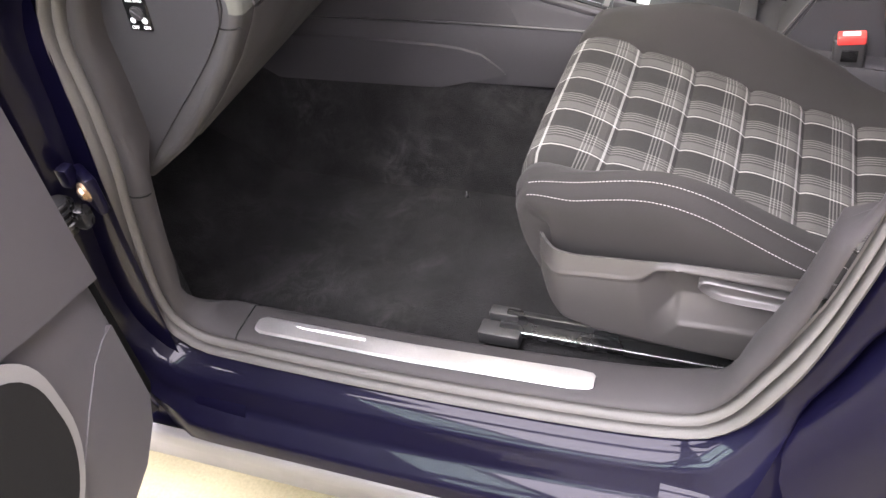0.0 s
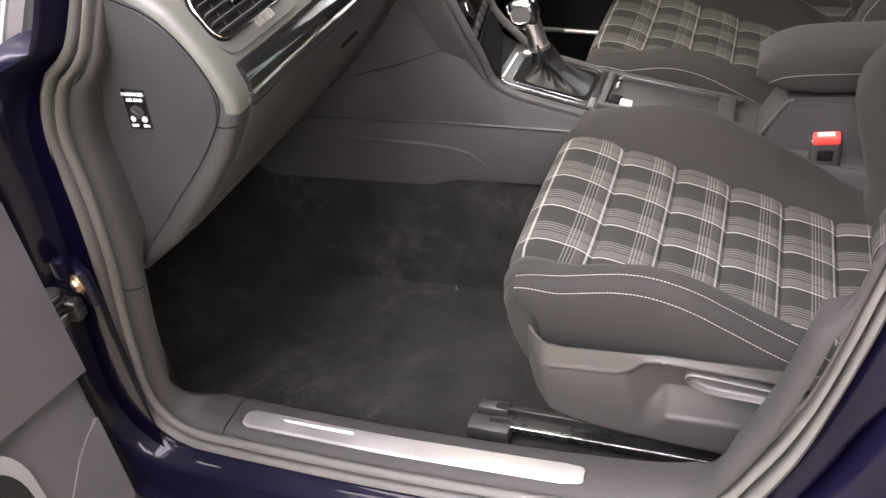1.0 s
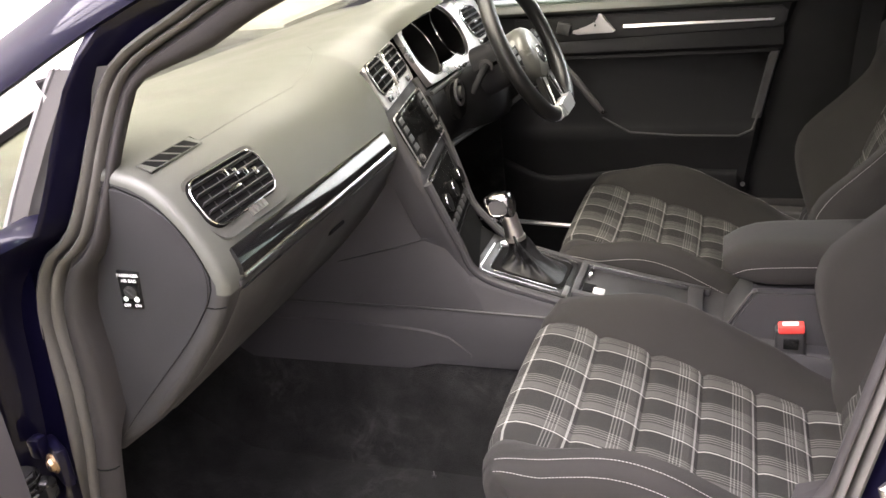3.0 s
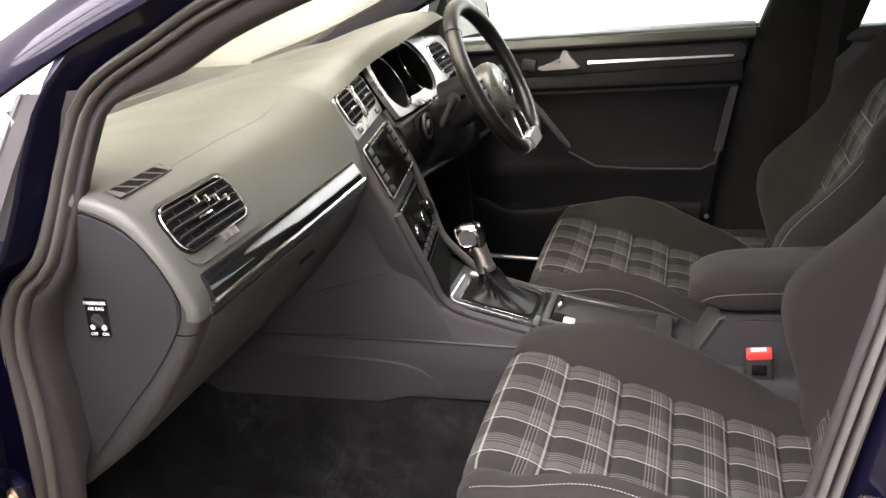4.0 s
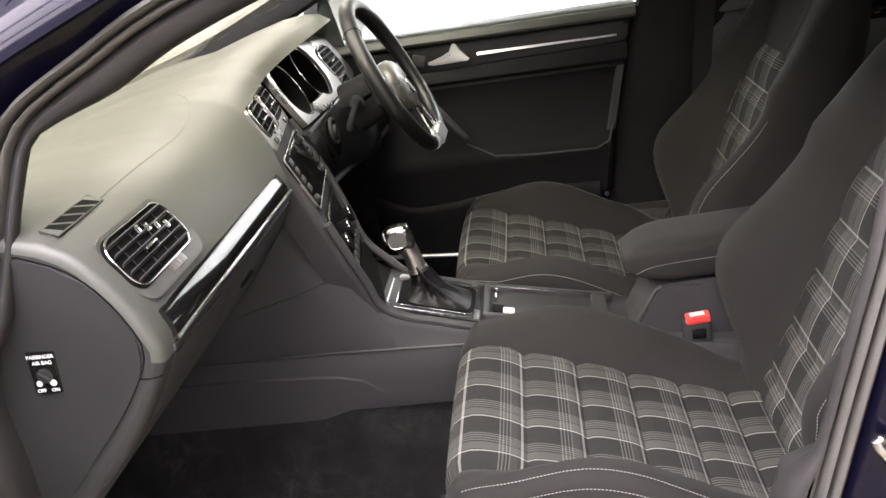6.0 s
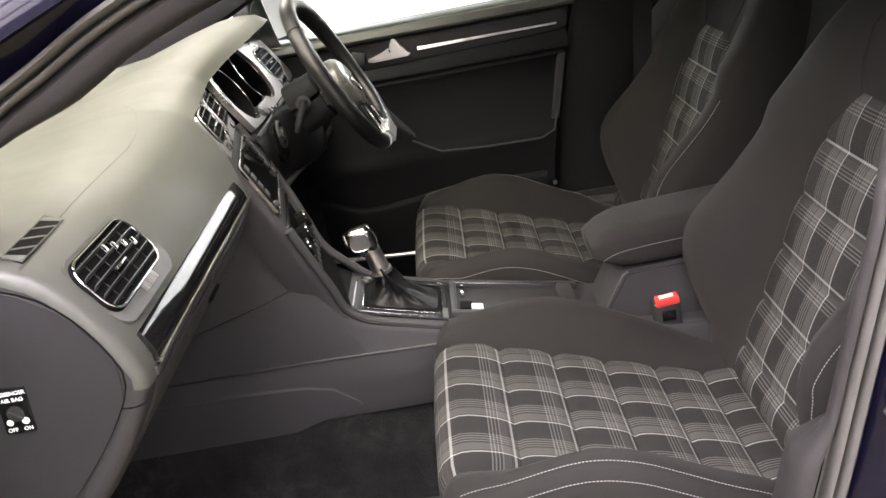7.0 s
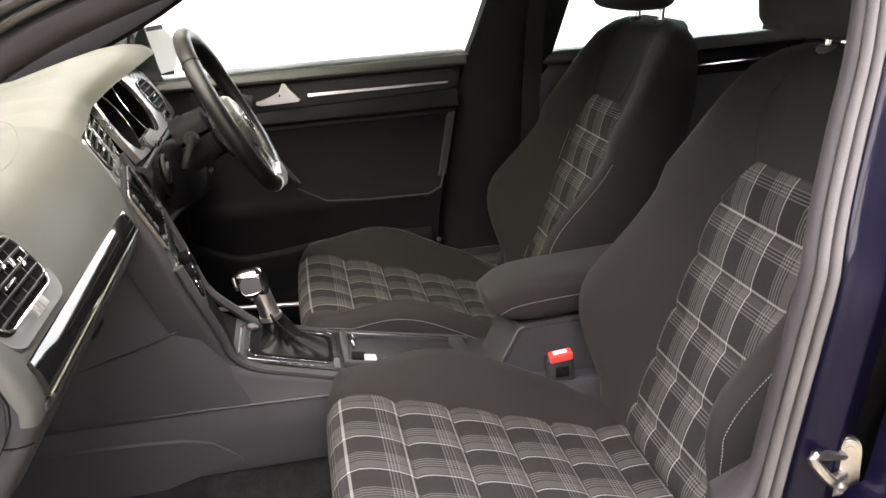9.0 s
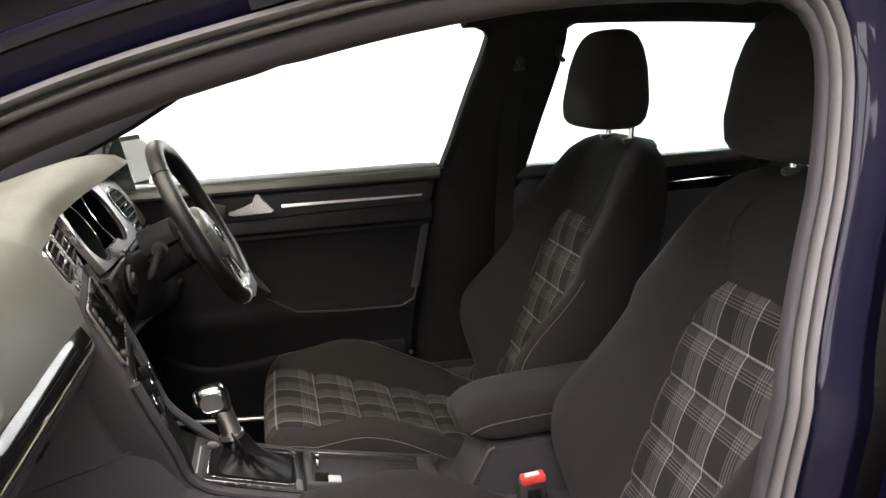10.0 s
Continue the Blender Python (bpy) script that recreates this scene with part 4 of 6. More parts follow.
def vent(name, m, w, h, parent, slats=5, skew=0.0, tabs=4):
    """An air vent: dark well, bright rim, slats and a slider, in the plane of m."""
    shear = Matrix(((1, skew, 0, 0), (0, 1, 0, 0), (0, 0, 1, 0), (0, 0, 0, 1)))
    m = m @ shear
    v = part(name, placed(prism(rounded(w, h, h * 0.34), "z", -0.03, 0.0015, 0.001), m), DIAL, parent, "black air vent with bright rim")
    outline = [Vector((a, b, 0.003)) for a, b in rounded(w * 0.96, h * 0.93, h * 0.32)]
    part("rim", placed(tube(outline, 0.0017, 8, closed=True), m), CHROME, v)
    for i in range(slats):
        b = -h / 2 * 0.86 + (i + 0.5) * h * 0.86 / slats
        part("slat", placed(rbox((0, b, 0.003), (w * 0.88, 0.0020, 0.009), 0.0007, turn=(-25, 0, 0)), m), DARKPLASTIC, v)
    for i in range(tabs):
        a = -w / 2 * 0.8 + (i + 0.5) * w * 0.8 / tabs
        part("fin", placed(rbox((a, 0, 0.0), (0.002, h * 0.8, 0.004), 0), m), DARKPLASTIC, v)
    part("slider", placed(join(rbox((-0.06 * w, -0.05 * h, 0.008), (0.030, 0.004, 0.006), 0.0015), *[rbox((w * a, h * b, 0.005), (0.0085, h * 0.15, 0.004), 0.0008) for a, b in ((-0.02, 0.28), (0.09, 0.20), (0.20, 0.12), (0.31, 0.02))[:tabs if tabs > 2 else 0]]), m), CHROME, v)
    return v


TILT = math.atan2(0.057, 0.082)
part("vent_recess", placed(prism(rounded(0.188, 0.093, 0.027), "z", -0.012, 0.0016, 0.0012), face_pose(0.2655, 0.0830, 0.988, TILT)), VENTGREY, dash, "satin olive grey vent surround")
vent("side_vent", face_pose(0.2600, 0.0805, 0.9940, TILT) @ pose(0, 0, 0.0012), 0.169, 0.071, dash, 5, 0.06)
part("vent_wheel", placed(join(*[rbox(((i - 2) * 0.008, 0.0, 0.004), (0.0045, 0.011, 0.007), 0.001) for i in range(5)]), face_pose(0.272, 0.1015, 0.960, TILT)), SILVER, dash, "ribbed silver vent wheel")

# side window outlet on top
OUT = pose(0.017, 0.234, 1.0476, 0, 19, 3)
defr = part("window_outlet", placed(prism([(-0.0095, -0.060), (0.0105, -0.062), (0.0105, 0.056), (-0.0095, 0.062)], "z", -0.02, 0.0016, 0.0006), OUT), DIAL, dash, "slotted black side window outlet")
part("outlet_frame", placed(tube([(-0.0102, -0.061, 0.001), (0.0112, -0.063, 0.001), (0.0112, 0.057, 0.001), (-0.0102, 0.063, 0.001)], 0.0011, 6, closed=True), OUT), SOFT, defr)
for i in range(3):
    v = -0.032 + i * 0.030
    part("rib", placed(prism([(-0.0098, v - 0.0110), (-0.0098, v - 0.0062), (0.0108, v + 0.0110), (0.0108, v + 0.0062)], "z", 0.0, 0.0022, 0.0005), OUT), SOFT, defr)
for v, sg in ((-0.0555, 1), (0.053, -1)):
    part("end_web", placed(prism([(-0.0098, v - 0.007), (-0.0098, v + (0.002 if sg > 0 else 0.007)), (0.0108, v + (0.007 if sg > 0 else 0.006)), (0.0108, v - (0.007 if sg > 0 else 0.001))], "z", 0.0, 0.0018, 0.0005), OUT), SOFT, defr)
seam = [(0.020, 0.295), (0.013, 0.43), (0.010, 0.57), (0.004, 0.65), (-0.012, 0.71), (-0.035, 0.76), (-0.065, 0.80)]
crease = []
for q in spline(seam, 40):
    lx, lz = lip(q.y)
    ks = [0, 0, 0.12, 0.45, 0.72, 0.9, 1.0, 1.0]
    crease.append((q.x, q.y, interp(q.x, [f[0] for f in FACE[:8]], [f[1] + (lz - 1.018) * k for f, k in zip(FACE[:8], ks)]) - 0.0002))
part("pad_seam", tube(crease, 0.0008, 6), SOFT, dash, "fine seam round the airbag flap")

# glossy trim strip with a bright lower edge
rows = []
for yy in np.linspace(0.176, 0.684, 16):
    rows.append([Vector((x + 0.002, yy + k * (1 if yy < 0.4 else 0.2), z)) for x, z, k in ((0.1120, 0.9440, 0.004), (0.1136, 0.9428, 0.004), (0.1172, 0.9372, 0.003), (0.1210, 0.9308, 0.002), (0.1244, 0.9240, 0.0), (0.1262, 0.9190, 0.0), (0.1258, 0.909, 0.0))])
part("trim_strip", thick(loft(rows), 0.006, (-1, 0, 0)), PIANO, dash, "glossy black decorative trim strip")
part("bright_edge", tube([(0.1275, y, 0.9085) for y in np.linspace(0.178, 0.697, 12)], 0.0032, 10), CHROME, dash, "chrome edge below the trim strip")
part("strip_recess", rbox((0.117, 0.437, 0.898), (0.014, 0.53, 0.010), 0.003), DARKPLASTIC, dash)
# glovebox
rows = []
for y in (0.178, 0.182, 0.3, 0.5, 0.70, 0.706):
    tuck = 0.003 if y in (0.178, 0.706) else 0.0
    rows.append([Vector((x + 0.004 - tuck, y, z)) for x, z in ((0.117, 0.888), (0.107, 0.869), (0.077, 0.822), (0.027, 0.760), (-0.038, 0.692))])
glove = part("glovebox_lid", thick(loft(rows), 0.006, (-1, 0, 0.5)), PLASTIC, dash, "grey grained glovebox lid")
part("latch", rbox((0.0925, 0.50, 0.838), (0.006, 0.05, 0.012), 0.003, turn=(0, 55, 0)), DIAL, glove)

# ---- centre stack ----
stack = thing("centre_stack", "black and silver centre stack with dark screen", "console", at=(0.1, MID, 0.7))


YAW = 9.6  # the stack's face is turned towards the driver


def stack_x(z, y):
    return interp(z, [0.60, 0.66, 0.74, 0.865, 0.965, 1.043], [0.235, 0.207, 0.177, 0.132, 0.086, 0.046]) - 0.17 * (y - MID)


def stack_pose(z, y=MID, out=0.0):
    """A place on the stack's sloping face: x' across, y' up, z' out."""
    tilt = math.atan2(stack_x(z - 0.03, y) - stack_x(z + 0.03, y), 0.06)
    return pose(stack_x(z, y), y, z, 0, 0, YAW) @ face_pose(0, 0, 0, tilt) @ pose(0, 0, out)


rows = []
for z in np.linspace(0.60, 1.03, 16):
    lw = interp(z, [0.60, 0.68, 0.75, 0.85, 0.95, 1.03], [0.768, 0.757, 0.741, 0.730, 0.729, 0.738])
    rw = 2 * MID - lw
    xl, xr = stack_x(z, lw) - 0.003, stack_x(z, rw) - 0.003
    rows.append([Vector((xl - 0.07, lw + 0.006, z)), Vector((xl - 0.02, lw + 0.001, z)), Vector((xl - 0.005, lw, z)), Vector((xl, lw + 0.006, z)), Vector((xr, rw - 0.006, z)), Vector((xr - 0.006, rw, z)), Vector((xr - 0.02, rw + 0.001, z)), Vector((xr - 0.16, rw + 0.003, z))])
part("stack_body", loft(rows), PLASTIC, stack, sharp=60)
vm = stack_pose(1.006, MID)
part("vent_fascia", placed(prism([(-0.124, 0.036), (-0.118, 0.041), (0.124, 0.048), (0.136, 0.040), (0.142, -0.020), (0.130, -0.042), (-0.128, -0.044), (-0.134, -0.036)], "z", -0.012, 0.0015, 0.0014), vm), SILVERPAINT, stack, "pale brushed silver vent surround")
part("vent_divider", placed(rbox((0.003, 0.0095, 0.004), (0.014, 0.070, 0.007), 0.0025), vm), SILVERPAINT, stack, "wide silver bar between the vents")
for dx in (-0.062, 0.068):
    vent("centre_vent", vm @ pose(dx, 0.0105, 0.0012), 0.110, 0.066, stack, 4, -0.03, 1)
for dx in (-0.085, 0.085):
    part("fascia_button", placed(rbox((dx, -0.033, 0.004), (0.022, 0.011, 0.004), 0.001), vm), PIANO, stack)
rm = stack_pose(0.903, MID)
radio = part("radio", placed(prism(rounded(0.252, 0.104, 0.008), "z", -0.01, 0.003, 0.0015), rm), PIANO, stack, "gloss black touchscreen unit in a silver frame")
part("radio_frame", placed(tube([Vector((a, b, 0.003)) for a, b in rounded(0.254, 0.106, 0.008)], 0.0013, 8, closed=True), rm), SILVERPAINT, radio, "thin silver frame")
part("screen", placed(prism(rounded(0.158, 0.086, 0.003), "z", 0.0, 0.0042, 0.0005), rm @ pose(0, 0.003, 0)), SCREEN, radio)
for sx in (-0.100, 0.100):
    part("button_column", placed(prism(rounded(0.034, 0.074, 0.003), "z", 0.0, 0.0045, 0.0005), rm @ pose(sx, 0.011, 0)), DIAL, radio)
    for i in range(4):
        part("button", placed(rbox((sx, 0.011 + (i - 1.5) * 0.018, 0.0052), (0.024, 0.012, 0.003), 0.0008), rm), DARKPLASTIC, radio)
    part("knob", placed(join(disc((sx * 1.04, -0.039, 0.007), 0.007, 0.007, "z", 20), disc((sx * 1.04, -0.039, 0.005), 0.0085, 0.003, "z", 20)), rm), PLASTIC, radio)
part("lower_panel", placed(prism(rounded(0.235, 0.125, 0.006), "z", -0.01, 0.002, 0.0015), stack_pose(0.775, MID)), PIANO, stack, "gloss black heater panel")
for sy in (-1, 1):
    top = [] if sy < 0 else [(stack_x(0.965, 0.985) - 0.004, MID + 0.142, 0.965), (stack_x(0.90, 0.99), MID + 0.137, 0.90)]
    run = top + [(stack_x(z, MID + sy * d) + 0.002, MID + sy * d, z) for z, d in ((0.83, 0.132), (0.76, 0.121), (0.70, 0.108))] + [(0.225, MID + sy * 0.098, 0.652), (0.262, MID + sy * 0.094, 0.621), (0.34, MID + sy * 0.093, 0.597), (0.41, MID + sy * 0.093, 0.578), (0.54, MID + sy * 0.092, 0.551), (0.67, MID + sy * 0.091, 0.524)]
    part("side_rail", tube(spline(run, 36), 0.0085, 10), PLASTIC, stack)
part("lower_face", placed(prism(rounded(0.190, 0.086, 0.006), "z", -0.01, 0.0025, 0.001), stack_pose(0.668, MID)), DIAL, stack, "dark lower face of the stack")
part("slot", placed(rbox((0, 0, 0.003), (0.20, 0.004, 0.002), 0.0005), stack_pose(0.825, MID)), CHROME, stack)
for sx in (-0.080, 0.0, 0.080):
    hm = stack_pose(0.772, MID + sx)
    part("heater_knob", placed(disc((0, 0, 0.007), 0.017, 0.012, "z", 24), hm), DIAL, stack)
    part("knob_ring", placed(tube([(0.0178 * math.cos(a), 0.0178 * math.sin(a), 0.0115) for a in np.linspace(0, 2 * math.pi, 25)[:-1]], 0.0009, 6, closed=True), hm), CHROME, stack)
for i in range(6):
    part("panel_button", placed(rbox(((i - 2.5) * 0.034, 0, 0.003), (0.026, 0.014, 0.004), 0.001), stack_pose(0.733, MID)), DARKPLASTIC, stack)

# ---- instrument cluster ----
cluster = thing("instrument_cluster", "silver framed twin-dial instrument cluster, switched off", "instrument cluster", at=(0.02, 1.2, 0.95))
LEAN = radians(30)
cm = face_pose(1.213, 0.064, 0.996, LEAN)


def in_cluster(y, z):
    """Across and up in the cluster's plane, from the car's y and z."""
    return y - 1.213, (z - 0.996) / math.cos(LEAN)


def pierced(outline, hole, back, front):
    """A plate with one opening, from back to front in the plane's own depth."""
    bm = bmesh.new()
    edges = []
    for ring in (outline, hole):
        vs = [bm.verts.new((a, b, front)) for a, b in ring]
        edges += [bm.edges.new((vs[k], vs[(k + 1) % len(vs)])) for k in range(len(vs))]
    bmesh.ops.triangle_fill(bm, use_beauty=True, use_dissolve=False, edges=edges)
    grown = bmesh.ops.extrude_face_region(bm, geom=bm.faces[:])
    bmesh.ops.translate(bm, verts=[v for v in grown["geom"] if isinstance(v, bmesh.types.BMVert)], vec=(0, 0, back - front))
    return bm


def arc(cx, cy, r, a0, a1, n=20):
    return [(cx + r * math.cos(radians(a)), cy + r * math.sin(radians(a))) for a in np.linspace(a0, a1, n)]


DIALS = (-0.128, 0.068)
opening = arc(DIALS[0], 0.020, 0.068, 60, 310) + [(-0.066, -0.033), (-0.030, -0.034), (0.006, -0.033)] + arc(DIALS[1], 0.020, 0.068, -130, 120)
outline = [(p.x, p.y) for p in spline([(-0.202, -0.044), (-0.190, -0.056), (-0.10, -0.060), (0.09, -0.062), (0.24, -0.060), (0.335, -0.055), (0.356, -0.035), (0.352, 0.01), (0.343, 0.046), (0.315, 0.068), (0.16, 0.108), (-0.02, 0.112), (-0.16, 0.104), (-0.204, 0.06)], 90, closed=True)]
part("fascia", placed(pierced(outline, opening, -0.010, 0.003), cm), SILVERPAINT, cluster, "pale silver cluster surround")
part("opening_edge", placed(tube([(a, b, 0.0034) for a, b in opening], 0.0008, 6, closed=True), cm), KNOB, cluster, "thin bright edge round the dials")
part("dark_field", placed(prism([in_cluster(y, z) for y, z in ((0.985, 1.075), (1.41, 1.075), (1.40, 0.938), (0.995, 0.938))], "z", -0.066, -0.052, 0.0), cm), DIAL, cluster)
for a0 in DIALS:
    b0 = 0.020
    tubewall = [[Vector((a0 + r * math.cos(a), b0 + r * math.sin(a), d)) for a in np.linspace(0, 2 * math.pi, 41)[:-1]] for r, d in ((0.0665, -0.005), (0.0645, -0.005), (0.062, -0.05))]
    dial = part("dial", placed(disc((a0, b0, -0.050), 0.063, 0.008, "z", 40), cm), DIAL, cluster, "dark round dial")
    part("dial_shroud", placed(loft(tubewall, ring=True), cm), DIAL, dial)
    part("bezel", placed(tube([(a0 + 0.0655 * math.cos(a), b0 + 0.0655 * math.sin(a), -0.004) for a in np.linspace(0, 2 * math.pi, 49)[:-1]], 0.0014, 8, closed=True), cm), CHROME, dial)
    part("needle", placed(rbox((a0 - 0.02, b0 - 0.02, -0.044), (0.05, 0.0016, 0.001), 0, turn=(0, 0, 45)), cm), WHITEPRINT, dial)
for y in (1.19, 1.235):
    part("trip_button", placed(rbox((*in_cluster(y, 0.9405), 0.004), (0.022, 0.008, 0.004), 0.001), cm), PIANO, cluster)
vent("driver_vent", cm @ pose(*in_cluster(1.456, 1.004), 0.002), 0.128, 0.086, cluster, 5, -0.12, 1)
part("light_switch", placed(rbox((*in_cluster(1.45, 0.957), 0.003), (0.07, 0.012, 0.004), 0.001), cm), PIANO, cluster)
# lower driver fascia and column
lower = thing("driver_lower_fascia", "plastic lower fascia below the cluster, darkened for shade", "dashboard panel", at=(0.0, 1.25, 0.7))
rows = []
for y in np.linspace(0.985, 1.58, 16):
    d = 0.034 * bell(y, 1.30, 0.11, 0.07)
    out = interp(y, [0.985, 1.10, 1.33, 1.50, 1.58], [0.0, 0.008, 0.045, 0.062, 0.066])
    rows.append([Vector((x + d + out * min(1.0, max(0.0, (0.94 - z) / 0.13)), y, z)) for x, z in ((0.085, 0.938), (0.100, 0.930), (0.108, 0.910), (0.110, 0.87), (0.104, 0.825), (0.090, 0.802), (0.06, 0.79), (-0.04, 0.77), (-0.2, 0.77))])
# darker than lower_dash, with the driver footwell's shade put into the colour
part("fascia_panel", loft(rows), SHADETRIM, lower, sharp=40)
part("upper_edge", tube([(0.099, y, 0.9345) for y in np.linspace(0.995, 1.56, 10)], 0.005, 8), DARKPLASTIC, lower)
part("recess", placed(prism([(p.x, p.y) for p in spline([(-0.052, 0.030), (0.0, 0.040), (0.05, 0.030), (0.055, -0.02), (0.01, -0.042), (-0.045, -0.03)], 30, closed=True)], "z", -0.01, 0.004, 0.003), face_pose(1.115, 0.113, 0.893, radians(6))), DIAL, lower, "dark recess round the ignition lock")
part("knee_bolster", tube([(0.090 + interp(y, [0.985, 1.10, 1.33, 1.50, 1.58], [0.0, 0.008, 0.045, 0.062, 0.066]), y, 0.797) for y in np.linspace(1.0, 1.56, 14)], 0.008, 8), PLASTIC, lower)

wheel = thing("steering_wheel", "black leather flat-bottomed steering wheel with chrome inserts", "steering wheel", at=(0.15, 1.218, 0.94))
WM = pose(0.253, 1.218, 0.988) @ Matrix(((0, -0.42, 0.907, 0), (1, 0, 0, 0), (0, 0.907, 0.42, 0), (0, 0, 0, 1)))
rim = []
for a in np.linspace(0, 2 * math.pi, 73)[:-1]:
    r = 0.174
    px, py = r * math.cos(a), r * math.sin(a)
    rim.append((px, max(py, -0.163) if abs(px) < 0.08 else py, 0.0))
rim = [(v.x, v.y, 0) for v in spline([r[:2] for r in rim[::3]], 72, closed=True)]
part("rim", placed(tube(rim, [0.0172 + 0.0026 * bell(i % 36, 10 if i < 36 else 26, 7, 4) for i in range(72)], 14, closed=True), WM), LEATHER, wheel)
for i0 in (9, 27):
    part("rim_seam", placed(tube([(rim[i0][0] + 0.0185 * math.cos(b) * math.cos(i0 / 72 * 2 * math.pi), rim[i0][1] + 0.0185 * math.cos(b) * math.sin(i0 / 72 * 2 * math.pi), 0.0185 * math.sin(b)) for b in np.linspace(0, 2 * math.pi, 21)[:-1]], 0.0008, 5, closed=True), WM), DIAL, wheel)
rows = [[Vector((r * math.cos(a), -0.026 + 1.06 * r * math.sin(a) - 0.006 * (r / 0.062) * (math.sin(a) < 0), d)) for a in np.linspace(0, 2 * math.pi, 37)[:-1]] for r, d in ((0.050, -0.045), (0.060, -0.034), (0.062, -0.012), (0.060, 0.0), (0.053, 0.009), (0.040, 0.0145), (0.026, 0.0168))]
part("airbag_cover", placed(loft(rows, ring=True, caps=True), WM), HUB, wheel, "dark glossy round airbag cover", sharp=60)
part("badge", placed(join(disc((0, -0.034, 0.0165), 0.021, 0.004, "z", 32), tube([(0.020 * math.cos(a), -0.034 + 0.020 * math.sin(a), 0.0185) for a in np.linspace(0, 2 * math.pi, 33)[:-1]], 0.0016, 6, closed=True)), WM), KNOB, wheel, "round chrome badge")
for sx in (-1, 1):
    part("spoke", placed(prism([(sx * 0.055, 0.015), (sx * 0.162, 0.014), (sx * 0.168, -0.022), (sx * 0.055, -0.05)], "z", -0.028, -0.012, 0.006), WM), GAITER, wheel)
    pad = part("spoke_buttons", placed(prism([(sx * 0.068, 0.012), (sx * 0.132, 0.010), (sx * 0.134, -0.018), (sx * 0.072, -0.038)], "z", -0.016, -0.007, 0.002), WM), DIAL, wheel, "black spoke switch panel")
    part("switch_rim", placed(tube([(sx * 0.068, 0.012, -0.007), (sx * 0.132, 0.010, -0.007), (sx * 0.134, -0.018, -0.007), (sx * 0.072, -0.038, -0.007)], 0.0018, 6, closed=True), WM), DARKPLASTIC, pad)
    for i in range(2):
        for j in range(2):
            part("button", placed(rbox((sx * (0.086 + i * 0.030), 0.002 - j * 0.017, -0.0065), (0.024, 0.012, 0.003), 0.001), WM), DARKPLASTIC, pad)
    part("lower_spoke", placed(prism([(sx * 0.010, -0.08), (sx * 0.045, -0.075), (sx * 0.060, -0.155), (sx * 0.040, -0.160)], "z", -0.010, 0.008, 0.004), WM), LEATHER, wheel)
    part("spoke_insert", placed(prism([(sx * 0.030, -0.098), (sx * 0.036, -0.096), (sx * 0.056, -0.152), (sx * 0.030, -0.162)], "z", 0.004, 0.0115, 0.002), WM), CHROME, wheel, "chrome lower spoke insert")
part("rim_clasp", placed(tube([(q[0], q[1] + 0.0005, 0.0008) for q in rim[50:59]], 0.0182, 14), WM), SATINCHROME, wheel, "chrome sleeve at the flat bottom of the rim")
part("rim_insert", placed(prism([(-0.056, -0.146), (-0.040, -0.143), (-0.026, -0.150), (0.026, -0.150), (0.040, -0.143), (0.056, -0.146), (0.044, -0.178), (-0.044, -0.178)], "z", 0.006, 0.0232, 0.004), WM), SATINCHROME, wheel, "chrome clasp at the bottom of the rim")
column = thing("steering_column", "black plastic steering column cowl with stalks", "steering column", at=(0.1, 1.218, 0.85))
def shell(top):
    """Upper or lower half of the column cowl, rounded, along the steering axis."""
    rings = []
    for u in np.linspace(0, 1, 8):
        x, z = 0.142 + 0.062 * u, 0.937 + 0.027 * u
        w, h = 0.050 - 0.006 * u, (0.044 if top else 0.062) - 0.004 * u
        e = 0.75 if top else 0.6
        ang = np.linspace(0.02, math.pi - 0.02, 15) if top else np.linspace(math.pi + 0.02, 2 * math.pi - 0.02, 15)
        rings.append([Vector((x - 0.42 * h * math.copysign(abs(math.sin(a)) ** e, math.sin(a)), 1.218 + w * math.copysign(abs(math.cos(a)) ** e, math.cos(a)), z + h * math.copysign(abs(math.sin(a)) ** e, math.sin(a)))) for a in ang])
    return loft(rings, ring=True, caps=True)


part("upper_cowl", shell(True), SHADETRIM, column)
part("lower_cowl", shell(False), SHADETRIM, column)
part("column_tube", placed(disc((0, -0.03, -0.070), 0.036, 0.09, "z", 24, 0.004), WM), DIAL, column)
part("stalk", tube(spline([(0.170, 1.172, 0.950), (0.172, 1.140, 0.948), (0.165, 1.115, 0.930), (0.155, 1.104, 0.905)], 12), [0.010, 0.010, 0.0092, 0.0088, 0.0085, 0.008, 0.0078, 0.0078, 0.008, 0.0085, 0.0078, 0.0055], 12), SHADETRIM, column)
part("stalk_collar", disc((0.170, 1.166, 0.950), 0.016, 0.012, "y", 20, 0.003), CAPGREY, column)
part("stalk", tube([(0.165, 1.268, 0.948), (0.168, 1.318, 0.958), (0.168, 1.374, 0.966)], [0.011, 0.010, 0.012], 10), SHADETRIM, column)
part("ignition_ring", tube([(0.119 - 0.1 * 0.026 * math.sin(a), 1.118 + 0.026 * math.cos(a), 0.906 + 0.026 * math.sin(a)) for a in np.linspace(0, 2 * math.pi, 25)[:-1]], 0.004, 8, closed=True), PLASTIC, column)
part("ignition_lock", disc((0.119, 1.118, 0.906), 0.014, 0.014, "x"), DARKPLASTIC, column)

# ---- centre console ----
console = thing("centre_console", "dark grey plastic centre console with chrome lines", "console", at=(0.4, MID, 0.3))


